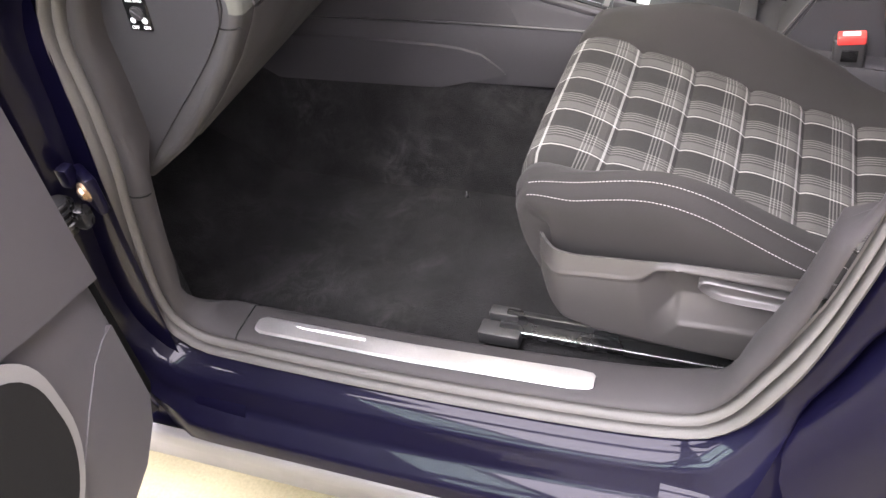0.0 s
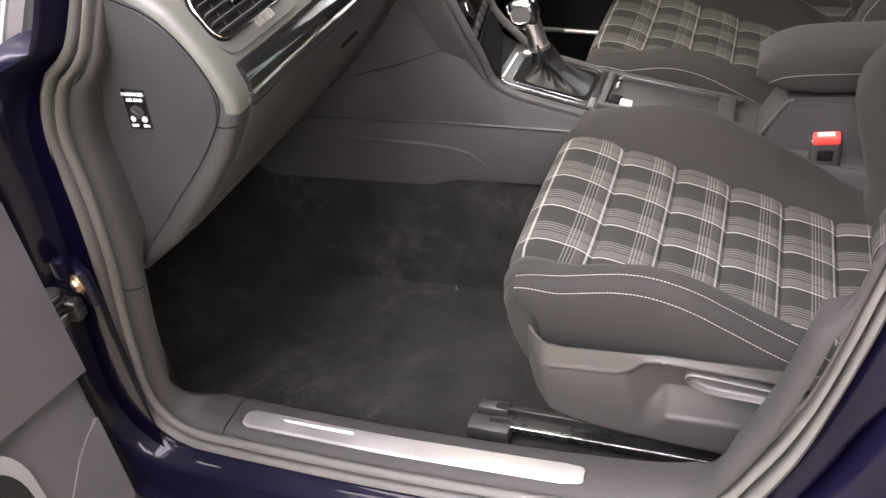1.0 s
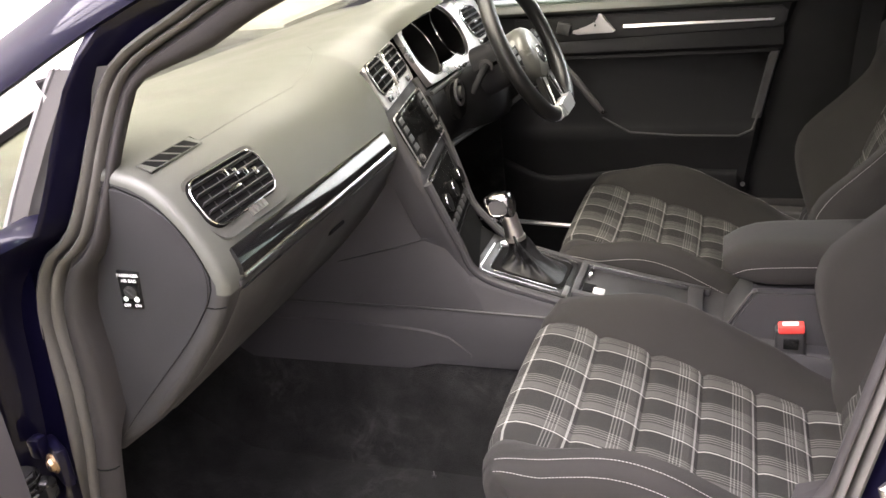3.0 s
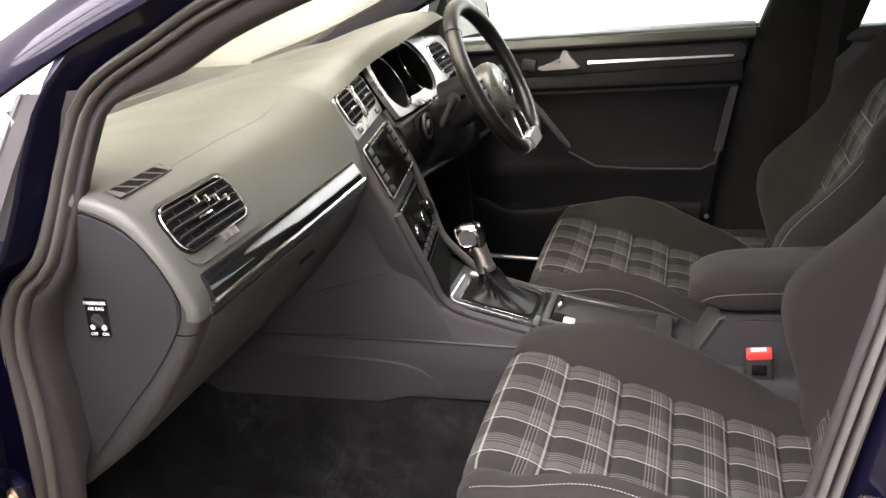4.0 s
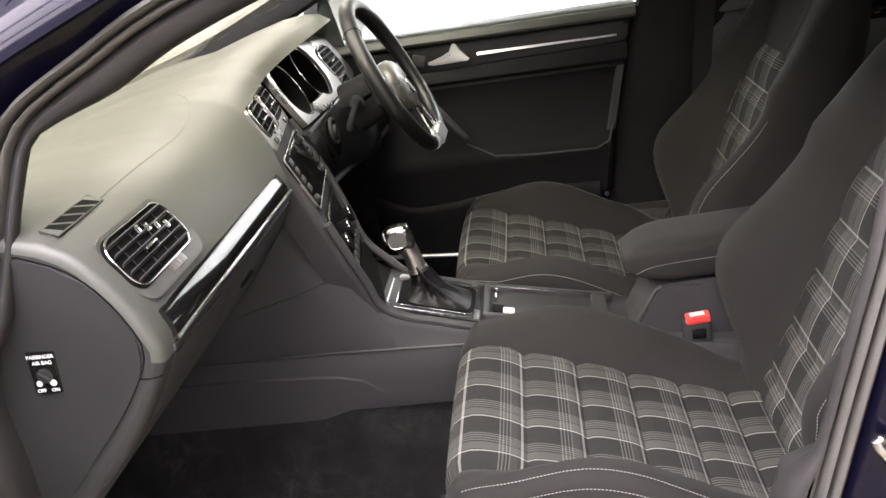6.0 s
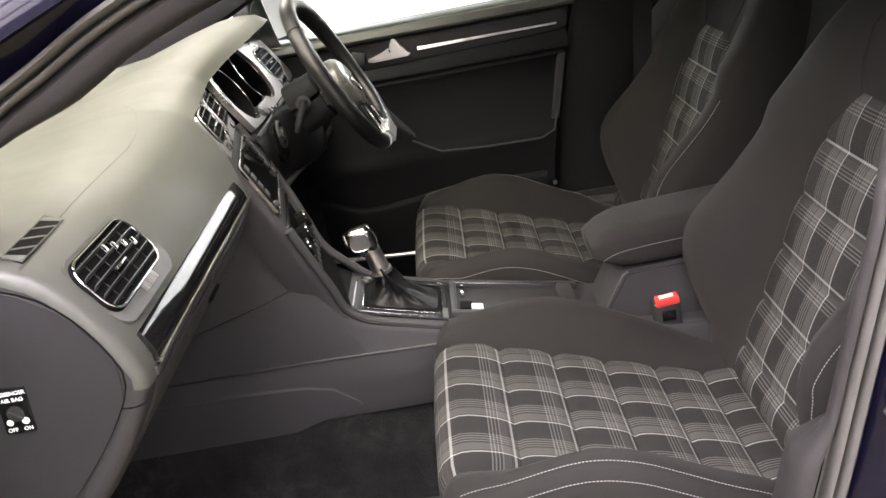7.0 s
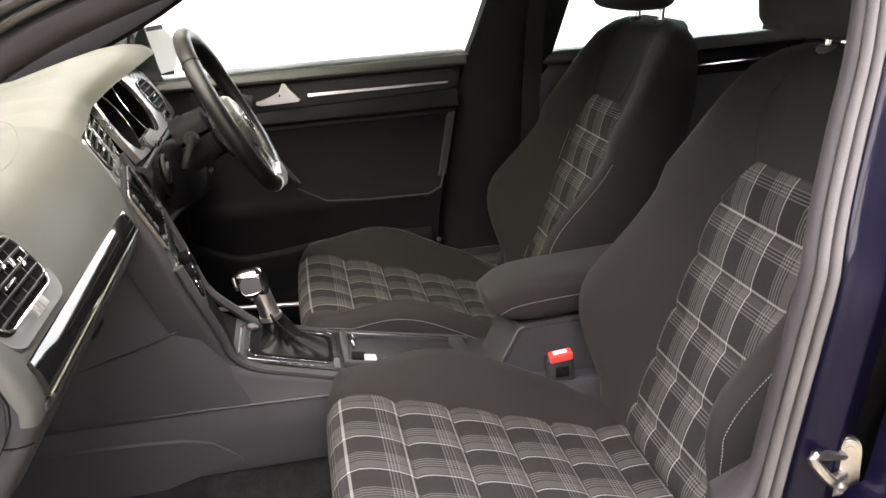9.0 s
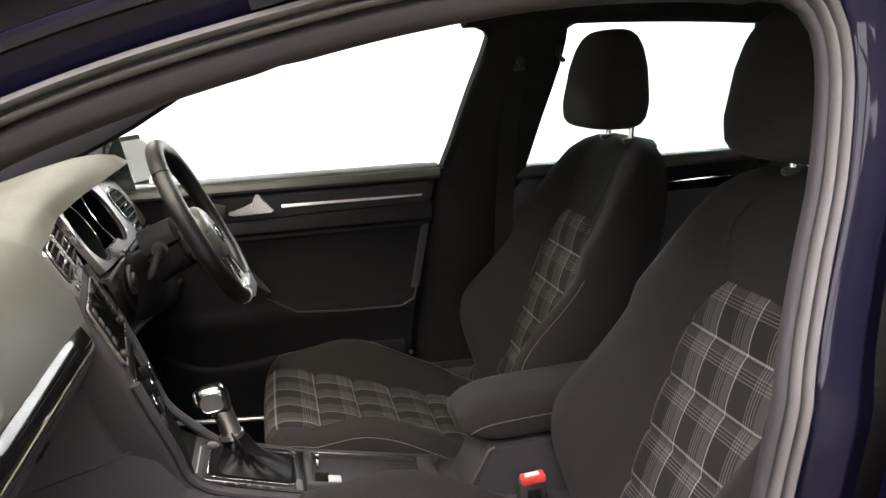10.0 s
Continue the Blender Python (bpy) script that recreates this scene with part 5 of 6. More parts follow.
def console_top(x):
    return interp(x, [-0.5, 0.05, 0.12, 0.165, 0.20, 0.24, 0.30, 0.41, 0.66, 0.72, 1.05], [0.70, 0.70, 0.70, 0.685, 0.655, 0.630, 0.612, 0.583, 0.532, 0.52, 0.49])


rows = []
for x in list(np.linspace(-0.5, 0.1, 5)) + list(np.linspace(0.13, 0.32, 9)) + [0.41, 0.5, 0.6, 0.66, 0.70, 0.75, 0.9, 1.05]:
    t = console_top(x)
    half = [(-0.116, 0.44), (-0.117, 0.45), (-0.116, 0.47), (-0.114, 0.50), (-0.110, 0.555), (-0.106, 0.562), (-0.103, t - 0.02), (-0.098, t - 0.005), (-0.090, t)]
    rows.append([Vector((x, MID + v, min(z, t))) for v, z in half] + [Vector((x, MID - v, min(z, t))) for v, z in half[::-1]])
part("console_body", loft(rows, caps=True), PLASTIC, console, sharp=40)
part("side_groove", tube([(x, MID - 0.1105, 0.563 - 0.03 * max(0, x - 0.15)) for x in np.linspace(-0.3, 0.62, 20)], 0.0024, 6), DARKPLASTIC, console)
part("side_groove", tube([(0.085, MID - 0.107, 0.83), (0.12, MID - 0.107, 0.79), (0.148, MID - 0.107, 0.725), (0.146, MID - 0.107, 0.712), (0.08, MID - 0.107, 0.69), (-0.05, MID - 0.107, 0.655)], 0.002, 6), DARKPLASTIC, console)
rows = []
for z in np.linspace(0.555, 0.86, 12):
    xm = interp(z, [0.555, 0.66, 0.74, 0.86], [0.26, 0.205, 0.17, 0.115])
    rows.append([Vector((x, MID - 0.1065 + (0.006 if x == xm else 0), z)) for x in (-0.5, -0.2, 0.0, 0.5 * xm, xm - 0.012, xm)])
part("footwell_side_panel", thick(loft(rows), 0.008, (0, 1, 0)), PLASTIC, console)
rows = []
for x in np.linspace(-0.45, 0.215, 16):
    top = interp(x, [-0.45, -0.05, 0.09, 0.15, 0.19, 0.215], [0.53, 0.527, 0.52, 0.513, 0.495, 0.467])
    low = interp(x, [-0.45, 0.077, 0.215], [0.425, 0.426, 0.463])
    rows.append([Vector((x, MID - 0.121, low)), Vector((x, MID - 0.1205, low + (top - low) * 0.3)), Vector((x, MID - 0.119, low + (top - low) * 0.96)), Vector((x, MID - 0.115, top))])
part("tunnel_side_trim", thick(loft(rows), -0.012), PLASTIC, console, "lower grey side trim of the tunnel")


def con_pose(x, y, up=0.0):
    """A place on the console's sloping top: x' along the car, y' across, z' out."""
    a = math.atan2(console_top(x - 0.07) - console_top(x + 0.07), 0.14)
    return pose(x, y, console_top(x) + up, 0, math.degrees(a), 0)


CP = con_pose(0.314, MID)
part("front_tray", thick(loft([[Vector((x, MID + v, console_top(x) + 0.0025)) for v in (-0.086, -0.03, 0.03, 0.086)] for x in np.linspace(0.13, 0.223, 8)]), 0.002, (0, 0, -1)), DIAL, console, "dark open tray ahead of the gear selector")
part("top_panel", placed(prism(rounded(0.196, 0.166, 0.012), "z", -0.004, 0.003, 0.0006), CP), SATIN, console, "satin black gear surround panel")
part("gear_surround", placed(tube([(a + 0.006, b, 0.0052) for a, b in rounded(0.150, 0.124, 0.017)], 0.0006, 8, closed=True), CP), CHROME, console, "chrome line round the gear selector")
outer = [(a + 0.002, b, 0.0045) for a, b in rounded(0.176, 0.148, 0.020)]
part("surround_edge", placed(tube(outer, 0.0004, 6, closed=True), CP), KNOB, console, "thin chrome outer line")
part("front_strip", placed(prism([(-0.0880, -0.056), (-0.0852, -0.054), (-0.0852, 0.050), (-0.0880, 0.052)], "z", 0.002, 0.0065, 0.0012), CP), SILVER, console, "bright strip ahead of the gear selector")
part("start_button", placed(join(disc((-0.066, 0.058, 0.006), 0.0105, 0.008, "z", 24), disc((-0.066, 0.058, 0.0095), 0.008, 0.003, "z", 24)), CP), SILVERPAINT, console, "small round chrome button")
part("corner_plate", placed(rbox((0.086, -0.058, 0.0035), (0.010, 0.040, 0.004), 0.001), CP), LEVERGREY, console, "pale corner of the gear surround")
part("mode_buttons", placed(join(*[rbox((-0.040 + 0.020 * i, -0.0765, 0.0035), (0.0055, 0.0028, 0.0016), 0.0004) for i in range(5)]), CP), LEVER, console)
tm = con_pose(0.533, MID)
tray = part("tray", placed(prism(rounded(0.235, 0.118, 0.008), "z", -0.002, 0.0025, 0.0006), tm), DARKPLASTIC, console, "dark open storage tray")
for v in (-0.066, 0.066):
    part("tray_rail", placed(rbox((0, v, 0.006), (0.255, 0.014, 0.016), 0.004), tm), PLASTIC, tray)
part("chrome_line", placed(rbox((0.0, 0.0575, 0.0125), (0.235, 0.0025, 0.003), 0.0008), tm), CHROME, tray, "chrome line along the tray")
part("cross_bar", placed(rbox((-0.121, 0, 0.006), (0.014, 0.13, 0.015), 0.004), tm), PLASTIC, tray)
part("tray_stop", placed(rbox((0.100, 0, 0.008), (0.030, 0.117, 0.013), 0.003), tm), PLASTIC, tray)
part("release_bar", placed(rbox((-0.104, 0.028, 0.008), (0.006, 0.045, 0.010), 0.002), tm), CHROME, tray)
part("socket_cover", placed(rbox((-0.098, -0.032, 0.006), (0.024, 0.03, 0.008), 0.002), tm), DIAL, tray)
part("brake_switch", placed(rbox((-0.078, -0.043, 0.009), (0.022, 0.022, 0.008), 0.002), tm), PALETRIM, tray, "pale parking brake switch")

gear = thing("gear_selector", "automatic gear selector with leather gaiter and chrome knob", "gear selector", at=(0.30, MID, 0.62))
GM = pose(0.303, MID - 0.005, 0.606, 0, -9, 0)
part("well", placed(prism([(a + 0.006, b) for a, b in rounded(0.148, 0.122, 0.016)], "z", -0.002, 0.0045, 0.0005), CP), DIAL, gear, "dark leather base of the gaiter")
base_ring, neck = [], []
for k in range(64):
    a = 2 * math.pi * k / 64
    q = 1 / (abs(math.cos(a)) ** 5 + abs(math.sin(a)) ** 5) ** 0.2
    base_ring.append(CP @ Vector((0.010 + 0.063 * q * math.cos(a), 0.051 * q * math.sin(a), 0.0048)))
    neck.append(GM @ Vector((-0.002 + 0.0175 * math.cos(a), 0.0165 * math.sin(a), 0.082)))
FOLDS = ((0.2, 0.22, 0.011, 0.9), (1.25, 0.26, 0.009, -0.5), (2.2, 0.20, 0.010, 0.7), (3.15, 0.24, 0.010, -0.8), (4.05, 0.17, 0.012, 0.9), (4.75, 0.20, 0.013, 0.2), (5.5, 0.18, 0.012, -0.7))
rows = []
for u in np.linspace(0, 1, 22):
    row = []
    for k in range(64):
        a = 2 * math.pi * k / 64
        p = base_ring[k].lerp(neck[k], u ** 0.92)
        out = Vector((math.cos(a), math.sin(a), 0.25))
        ridge = 0.007 * math.sin(math.pi * u) + 0.0045 * math.sin(5.2 * u + 1.6 * math.sin(a + 0.5))
        for a0, wide, high, drift in FOLDS:
            gap = (a - a0 - drift * u + math.pi) % (2 * math.pi) - math.pi
            ridge += 1.35 * high * (math.exp(-((gap / wide) ** 2)) - 0.3)
        row.append(p + out * ridge * min(1.0, 2.6 * u, 3.2 * (1 - u)))
    rows.append(row)
part("gaiter", loft(rows, ring=True, caps=True), GAITER, gear, "creased black leather gaiter", sharp=60)
part("shaft", placed(join(tube([(0, 0, 0.07), (-0.002, 0, 0.10), (-0.006, 0, 0.125)], [0.0185, 0.0170, 0.0180], 16), tube([(0, 0, 0.066), (0, 0, 0.074)], 0.0205, 16)), GM), SILVER, gear)
rows = []
for u in np.linspace(0, 1, 12):
    hx = interp(u, [0, 0.2, 0.5, 0.8, 0.93, 1.0], [0.016, 0.022, 0.0265, 0.0265, 0.022, 0.012])
    hy = interp(u, [0, 0.2, 0.5, 0.8, 0.93, 1.0], [0.014, 0.018, 0.0205, 0.020, 0.016, 0.008])
    rows.append([Vector((-0.008 - 0.008 * u + hx * math.copysign(abs(math.cos(a)) ** 0.65, math.cos(a)), hy * math.copysign(abs(math.sin(a)) ** 0.65, math.sin(a)), 0.110 + 0.058 * u)) for a in np.linspace(0, 2 * math.pi, 33)[:-1]])
part("knob", placed(loft(rows, ring=True, caps=True), GM), KNOB, gear, "polished chrome knob", sharp=80)
face = [(-0.014 + 0.0185 * math.copysign(abs(math.cos(a)) ** 0.7, math.cos(a)), 0.1425 + 0.0165 * math.copysign(abs(math.sin(a)) ** 0.7, math.sin(a))) for a in np.linspace(0, 2 * math.pi, 33)[:-1]]
part("knob_face", placed(prism(face, "y", -0.0215, -0.012, 0.002), GM), KNOBFACE, gear, "grey side face of the knob")
part("knob_inlay", placed(tube([(a, -0.0215, b) for a, b in face], 0.0012, 8, closed=True), GM), CHROME, gear)
part("release_button", placed(rbox((-0.040, 0, 0.148), (0.008, 0.022, 0.026), 0.003), GM), CHROME, gear)

# ---- armrest ----
armrest = thing("armrest", "charcoal cloth centre armrest with pale stitching", "armrest", at=(0.85, MID, 0.5))
rows = []
for u in np.linspace(0, 1, 14):
    x = 0.682 + 0.36 * u
    s = min(1.0, 0.35 + 3.2 * math.sqrt(max(0, u)) * 0.5) if u < 0.3 else 1.0
    w, cz, h = 0.075 * min(1.0, 0.72 + 1.1 * u), 0.655 + 0.015 * u, 0.042 * s
    rows.append([Vector((x, MID + w * math.copysign(abs(math.cos(a)) ** 0.45, math.cos(a)), cz + h * math.copysign(abs(math.sin(a)) ** 0.55, math.sin(a)))) for a in np.linspace(0, 2 * math.pi, 29)[:-1]])
part("pad", loft(rows, ring=True, caps=True), CLOTH, armrest, sharp=80)
part("stitching", stitches([(0.70, MID - 0.063, 0.640), (0.73, MID - 0.0705, 0.655), (0.80, MID - 0.0765, 0.664), (0.9, MID - 0.0775, 0.668), (1.0, MID - 0.0775, 0.67)]), THREAD, armrest)
part("armrest_base", join(prism([(0.665, 0.49), (0.735, 0.612), (1.05, 0.625), (1.05, 0.40), (0.665, 0.40)], "y", MID - 0.066, MID + 0.066, 0.008)), PLASTIC, armrest)

# the bevel's highlight, laid on as a thin paler tube
part("base_edge_highlight", tube([(0.669, MID - 0.0655, 0.500), (0.700, MID - 0.0655, 0.553), (0.731, MID - 0.0655, 0.606), (0.742, MID - 0.0655, 0.612)], 0.0022, 8), LEVERGREY, armrest, "pale painted highlight along the edge of the base")


def buckle(y, side):
    e = thing("seat_belt_buckle", "black seat belt buckle with a red release button", "seat belt buckle", "seat belt buckles", at=(0.80, y, 0.45))
    part("housing", rbox((0.80, y + 0.004, 0.515), (0.050, 0.026, 0.085), 0.006, 3, turn=(0, -3, 0)), DARKPLASTIC, e)
    part("release_button", rbox((0.7995, y - 0.003, 0.559), (0.043, 0.020, 0.016), 0.003, 2, turn=(8, -5, 0)), RED, e, "bright red release button")
    part("button_print", rbox((0.798, y - 0.004, 0.5672), (0.026, 0.010, 0.0012), 0.0004, turn=(8, -5, 0)), WHITEPRINT, e, "pale print on the button")
    part("strap", rbox((0.806, y + 0.006, 0.44), (0.03, 0.012, 0.10), 0.003, turn=(0, 6, 0)), DARKPLASTIC, e)
    part("slot", rbox((0.80, y - 0.0105, 0.53), (0.025, 0.004, 0.02), 0.001), SCREEN, e)


buckle(0.768, 1)

# ---- front seats ----
SEAMS = [0.486, 0.574, 0.66, 0.745, 0.825]
LINE = [(0.414, 0.44), (0.389, 0.485), (0.374, 0.53), (0.375, 0.566), (0.393, 0.587), (0.423, 0.588), (0.486, 0.568), (0.574, 0.54), (0.66, 0.511), (0.745, 0.483), (0.825, 0.459), (0.93, 0.45)]


def seat_base(x):
    return interp(x, [p[0] for p in LINE[3:]], [p[1] for p in LINE[3:]])


def back_x(z):
    return 0.905 + 0.40 * (z - 0.54)


def front_seat(y0, side, label, fore=0.0):
    """A sports seat. side is the way to the door: -1 or 1."""
    e = thing("front_seat", label, "car seat", "front seats", at=(0.65, y0, 0.28))
    # cushion: plain core below, plaid pads on top
    curve = spline(LINE, 60)
    # front roll and pads, cut at the seams
    cuts = [[]]
    for p in curve:
        if len(cuts) - 1 < len(SEAMS) and p.x > SEAMS[len(cuts) - 1] and p.y > 0.44 and len(cuts[-1]) > 3:
            q = Vector((SEAMS[len(cuts) - 1], seat_base(SEAMS[len(cuts) - 1])))
            cuts[-1].append(q)
            cuts.append([q])
        cuts[-1].append(p)
    for k, cut in enumerate(cuts):
        fine = spline(cut, 12 if k else 20)
        rows, uvs = [], []
        span = sum((q - p).length for p, q in zip(fine, fine[1:]))
        length = 0.0 if k == len(cuts) - 1 else -span
        for i, p in enumerate(fine):
            if i:
                length += (fine[i] - fine[i - 1]).length
            a, b = fine[max(i - 1, 0)], fine[min(i + 1, len(fine) - 1)]
            n = Vector((-(b - a).y, (b - a).x)).normalized()
            edge = min(i if k else 99, len(fine) - 1 - i)
            puff = 0.0090 * (1 - math.exp(-edge * 0.75)) - 0.0035
            half = interp(p.x, [0.378, 0.486, 0.825, 0.93], [0.172, 0.163, 0.152, 0.15])
            row, uv = [], []
            for v in np.linspace(-1, 1, 17):
                d = puff - 0.006 * max(0.0, abs(v) - 0.9) * 10 + 0.003 * (1 - v * v)
                off = v * (half + (0.020 if v * side > 0 else 0.0))
                row.append(Vector((p.x + n.x * d, y0 + off, p.y + n.y * d + 0.010 * v**4 * min(1.0, max(0.0, (p.x - 0.40) / 0.06)))))
                uv.append((length + 0.008 + 4.879 * PITCH, off + 4.15 * PITCH))
            rows.append(row)
            uvs.append(uv)
        part("cushion_pad", thick(loft(rows, uv=uvs), 0.012, (0.4, 0, -1)), PLAID, e, "plaid cloth quilted pad", sharp=70)
    # bolsters, wrapped over the front edge like the pads
    for sg in (-1, 1):
        rows, top, lower_line = [], [], []
        for i, p in enumerate(curve):
            a, b = curve[max(i - 1, 0)], curve[min(i + 1, len(curve) - 1)]
            n = Vector((-(b - a).y, (b - a).x)).normalized()
            front = max(0.0, -n.x)
            highs = [0.006, 0.022, 0.050, 0.077, 0.080, 0.072, 0.059, 0.045, 0.005, 0.0] if sg != side else [0.006, 0.024, 0.054, 0.085, 0.091, 0.083, 0.070, 0.062, 0.018, 0.0]
            h = sum(interp(p.x + o, [0.393, 0.43, 0.48, 0.54, 0.60, 0.65, 0.72, 0.79, 0.9, 0.95], highs) for o in (-0.02, 0.0, 0.02)) / 3 if p.y > 0.55 or p.x > 0.45 else 0.004
            low = interp(p.x, [0.372, 0.40, 0.58, 0.75, 0.95], [0.500, 0.496, 0.477, 0.446, 0.418])
            inn = interp(p.x, [0.372, 0.486, 0.825, 0.95], [0.170, 0.161, 0.150, 0.148])
            out = interp(p.x, [0.372, 0.40, 0.44, 0.95], [0.258, 0.262, 0.266, 0.272])
            row = []
            slope = ((0.026, 0.36), (0.054, 0.82), (0.076, 1.0))
            if sg == side:
                inn += 0.020
                slope = ((0.018, 0.42), (0.036, 0.84), (0.050, 1.0))
            for v, up in ((inn - 0.014, -0.016), (inn - 0.004, 0.0015), (inn + slope[0][0], 0.004 + slope[0][1] * h), (inn + slope[1][0], slope[1][1] * h), (inn + slope[2][0], h), (out - 0.020, h - 0.005 * min(1, h * 25)), (out - 0.010, h - (0.010 if sg == side else 0.013) * min(1, h * 25)), (out - 0.001, h - (0.021 if sg == side else 0.030) * min(1, h * 25)), (out + 0.002, h - 0.048 * min(1, h * 25) - 0.004)):
                back = 0.020 * max(0.0, (v - 0.175) / 0.09) ** 1.8 * front
                row.append(Vector((p.x + n.x * up + back, y0 + sg * v, p.y + n.y * up)))
            if p.x > 0.425 and p.y > 0.44:
                row.append(Vector((p.x, y0 + sg * out, max(low + 0.01, 0.0) if low + 0.01 < row[-1].z else row[-1].z - 0.002)))
                row.append(Vector((p.x, y0 + sg * (out - 0.012), min(low, row[-1].z - 0.001))))
            else:
                row.append(Vector((0.432, y0 + sg * out, min(p.y, 0.545))))
                row.append(Vector((0.440, y0 + sg * (out - 0.012), min(p.y, 0.54))))
            rows.append(row)
            if p.x > 0.40 and p.y > 0.56 or p.x > 0.45:
                top.append(row[5] + Vector((0, sg * 0.0008, 0.0012)))
                lower_line.append(row[7] + Vector((0, sg * 0.0012, 0.0004)))
        part("cushion_bolster", loft(rows), CLOTH, e, sharp=80)
        if sg == side:
            part("stitching", stitches(top[:-4]), THREAD, e, "pale stitching")
        part("stitching", stitches(lower_line[:-4]), THREAD, e, "pale stitching")
    # front skirt and core
    part("cushion_core", prism([(0.402, 0.44), (0.395, 0.52), (0.44, 0.562), (0.66, 0.49), (0.93, 0.43), (0.93, 0.36), (0.45, 0.38)], "y", y0 - 0.245, y0 + 0.245, 0.01), CLOTH, e)
    # plastic side cover with lever, on the door side
    yo = y0 + side * 0.272
    def ease(t):
        t = max(0.0, min(1.0, t))
        return t * t * (3 - 2 * t)

    def ramped(t):
        return max(0.0, min(1.0, t))

    rows = []
    for x in list(np.linspace(0.404, 0.46, 12)) + list(np.linspace(0.466, 0.64, 46)) + list(np.linspace(0.65, 0.975, 24)):
        zt = interp(x, [0.404, 0.44, 0.471, 0.56, 0.60, 0.975], [0.534, 0.522, 0.517, 0.521, 0.526, 0.522])
        zb = interp(x, [0.404, 0.412, 0.426, 0.448, 0.491, 0.561, 0.75, 0.975], [0.50, 0.455, 0.418, 0.388, 0.371, 0.361, 0.348, 0.34])
        zr = interp(x, [0.404, 0.438, 0.545, 0.562, 0.579, 0.604, 0.758, 0.975], [0.496, 0.484, 0.490, 0.499, 0.515, 0.518, 0.508, 0.496])
        zl = interp(x, [0.555, 0.575, 0.608, 0.975], [0.345, 0.378, 0.420, 0.426])
        row = []
        for t in np.linspace(0, 1, 62):
            z = zt + (zb - zt) * t
            xb = interp(z, [0.36, 0.383, 0.431, 0.487, 0.505], [0.574, 0.571, 0.561, 0.555, 0.564])
            xi = interp(z, [0.36, 0.427, 0.515], [0.622, 0.610, 0.583])
            d = 0.012 + 0.004 * ramped((zt - z) / max(0.004, zt - zr))
            inside = ramped((x - xb) / max(0.012, xi - xb)) * ramped((zr - 0.002 - z) / 0.010)
            ledge = ease((zl + 0.002 - z) / 0.007) * ease((x - xb) / 0.012)
            d += inside * (0.001 * ledge - (1 - ledge) * 0.018 * ramped((z - zl) / 0.05 + 0.12))
            d += 0.0016 * math.exp(-(((z - zr) / 0.0028) ** 2))
            d -= 0.045 * max(0.0, 1 - (x - 0.404) / 0.05) ** 2.2
            d -= 0.02 * ease((zb + 0.012 - z) / 0.012)
            row.append(Vector((x, yo + side * d, z)))
        rows.append(row)
    part("side_cover", thick(loft(rows), 0.004, (0, -side, 0)), SEATPLASTIC, e, "grey moulded plastic seat side cover", sharp=80)
    grip = [Vector(q) for q in spline([(0.631, 0.492), (0.635, 0.502), (0.648, 0.503), (0.70, 0.497), (0.76, 0.489), (0.80, 0.481), (0.806, 0.468), (0.79, 0.463), (0.72, 0.467), (0.662, 0.472), (0.642, 0.481)], 44, closed=True)]
    mid = sum(grip, Vector((0, 0))) / len(grip)
    rings = []
    for k, d in ((1.0, -0.010), (1.0, 0.012), (0.985, 0.0148), (0.955, 0.0155), (0.93, 0.0140), (0.90, 0.0085), (0.80, 0.0055), (0.5, 0.0050)):
        rings.append([Vector((mid.x + (q.x - mid.x) * (1 - (1 - k) * 0.45), yo + side * d, mid.y + (q.y - mid.y) * (1 - (1 - k) * 2.6 if k > 0.85 else (k - 0.2)))) for q in grip])
    part("height_lever", loft(rings, ring=True, caps=True), LEVERGREY, e, "pale grey plastic height lever with hollow grip", sharp=60)
    part("knob_hole", disc((0.719, yo + side * 0.0165, 0.410), 0.0075, 0.004, "y"), SCREEN, e)
    # rails
    for v in (-0.205, 0.205):
        y = y0 + v
        rail = part("rail", join(rbox((0.63, y, 0.262), (0.62, 0.040, 0.016), 0.003, turn=(0, 1, 0)), rbox((0.63, y + 0.008, 0.276), (0.60, 0.012, 0.016), 0.002, turn=(0, 1, 0))), BLACKSTEEL, e, "black steel seat rail")
        part("rail_cap", join(rbox((0.325, y + 0.010, 0.276), (0.050, 0.022, 0.022), 0.004, turn=(0, 1, 0)), rbox((0.325, y - 0.020, 0.262), (0.070, 0.034, 0.026), 0.004, turn=(0, 1, 0))), DARKPLASTIC, rail)
        part("rail_edge", join(tube([(0.36, y - 0.020, 0.2725), (0.92, y - 0.020, 0.264)], 0.0016, 6), tube([(0.35, y + 0.004, 0.286), (0.92, y + 0.004, 0.276)], 0.0016, 6)), CHROME, rail)
    for c in e.children:
        c.location.x -= fore
    # backrest shell
    rows = []
    zs = [0.44, 0.47, 0.50, 0.53, 0.56, 0.59, 0.62, 0.645, 0.67, 0.695, 0.72, 0.745, 0.77, 0.80, 0.825, 0.845, 0.865, 0.885, 0.905, 0.93, 0.97, 1.01, 1.04, 1.06, 1.075, 1.086, 1.092, 1.097, 1.103]

    def shape(z):
        w = interp(z, [0.44, 0.50, 0.60, 0.80, 0.88, 0.96, 1.02, 1.06, 1.085, 1.097, 1.103], [0.235, 0.258, 0.268, 0.268, 0.262, 0.245, 0.221, 0.197, 0.166, 0.130, 0.075])
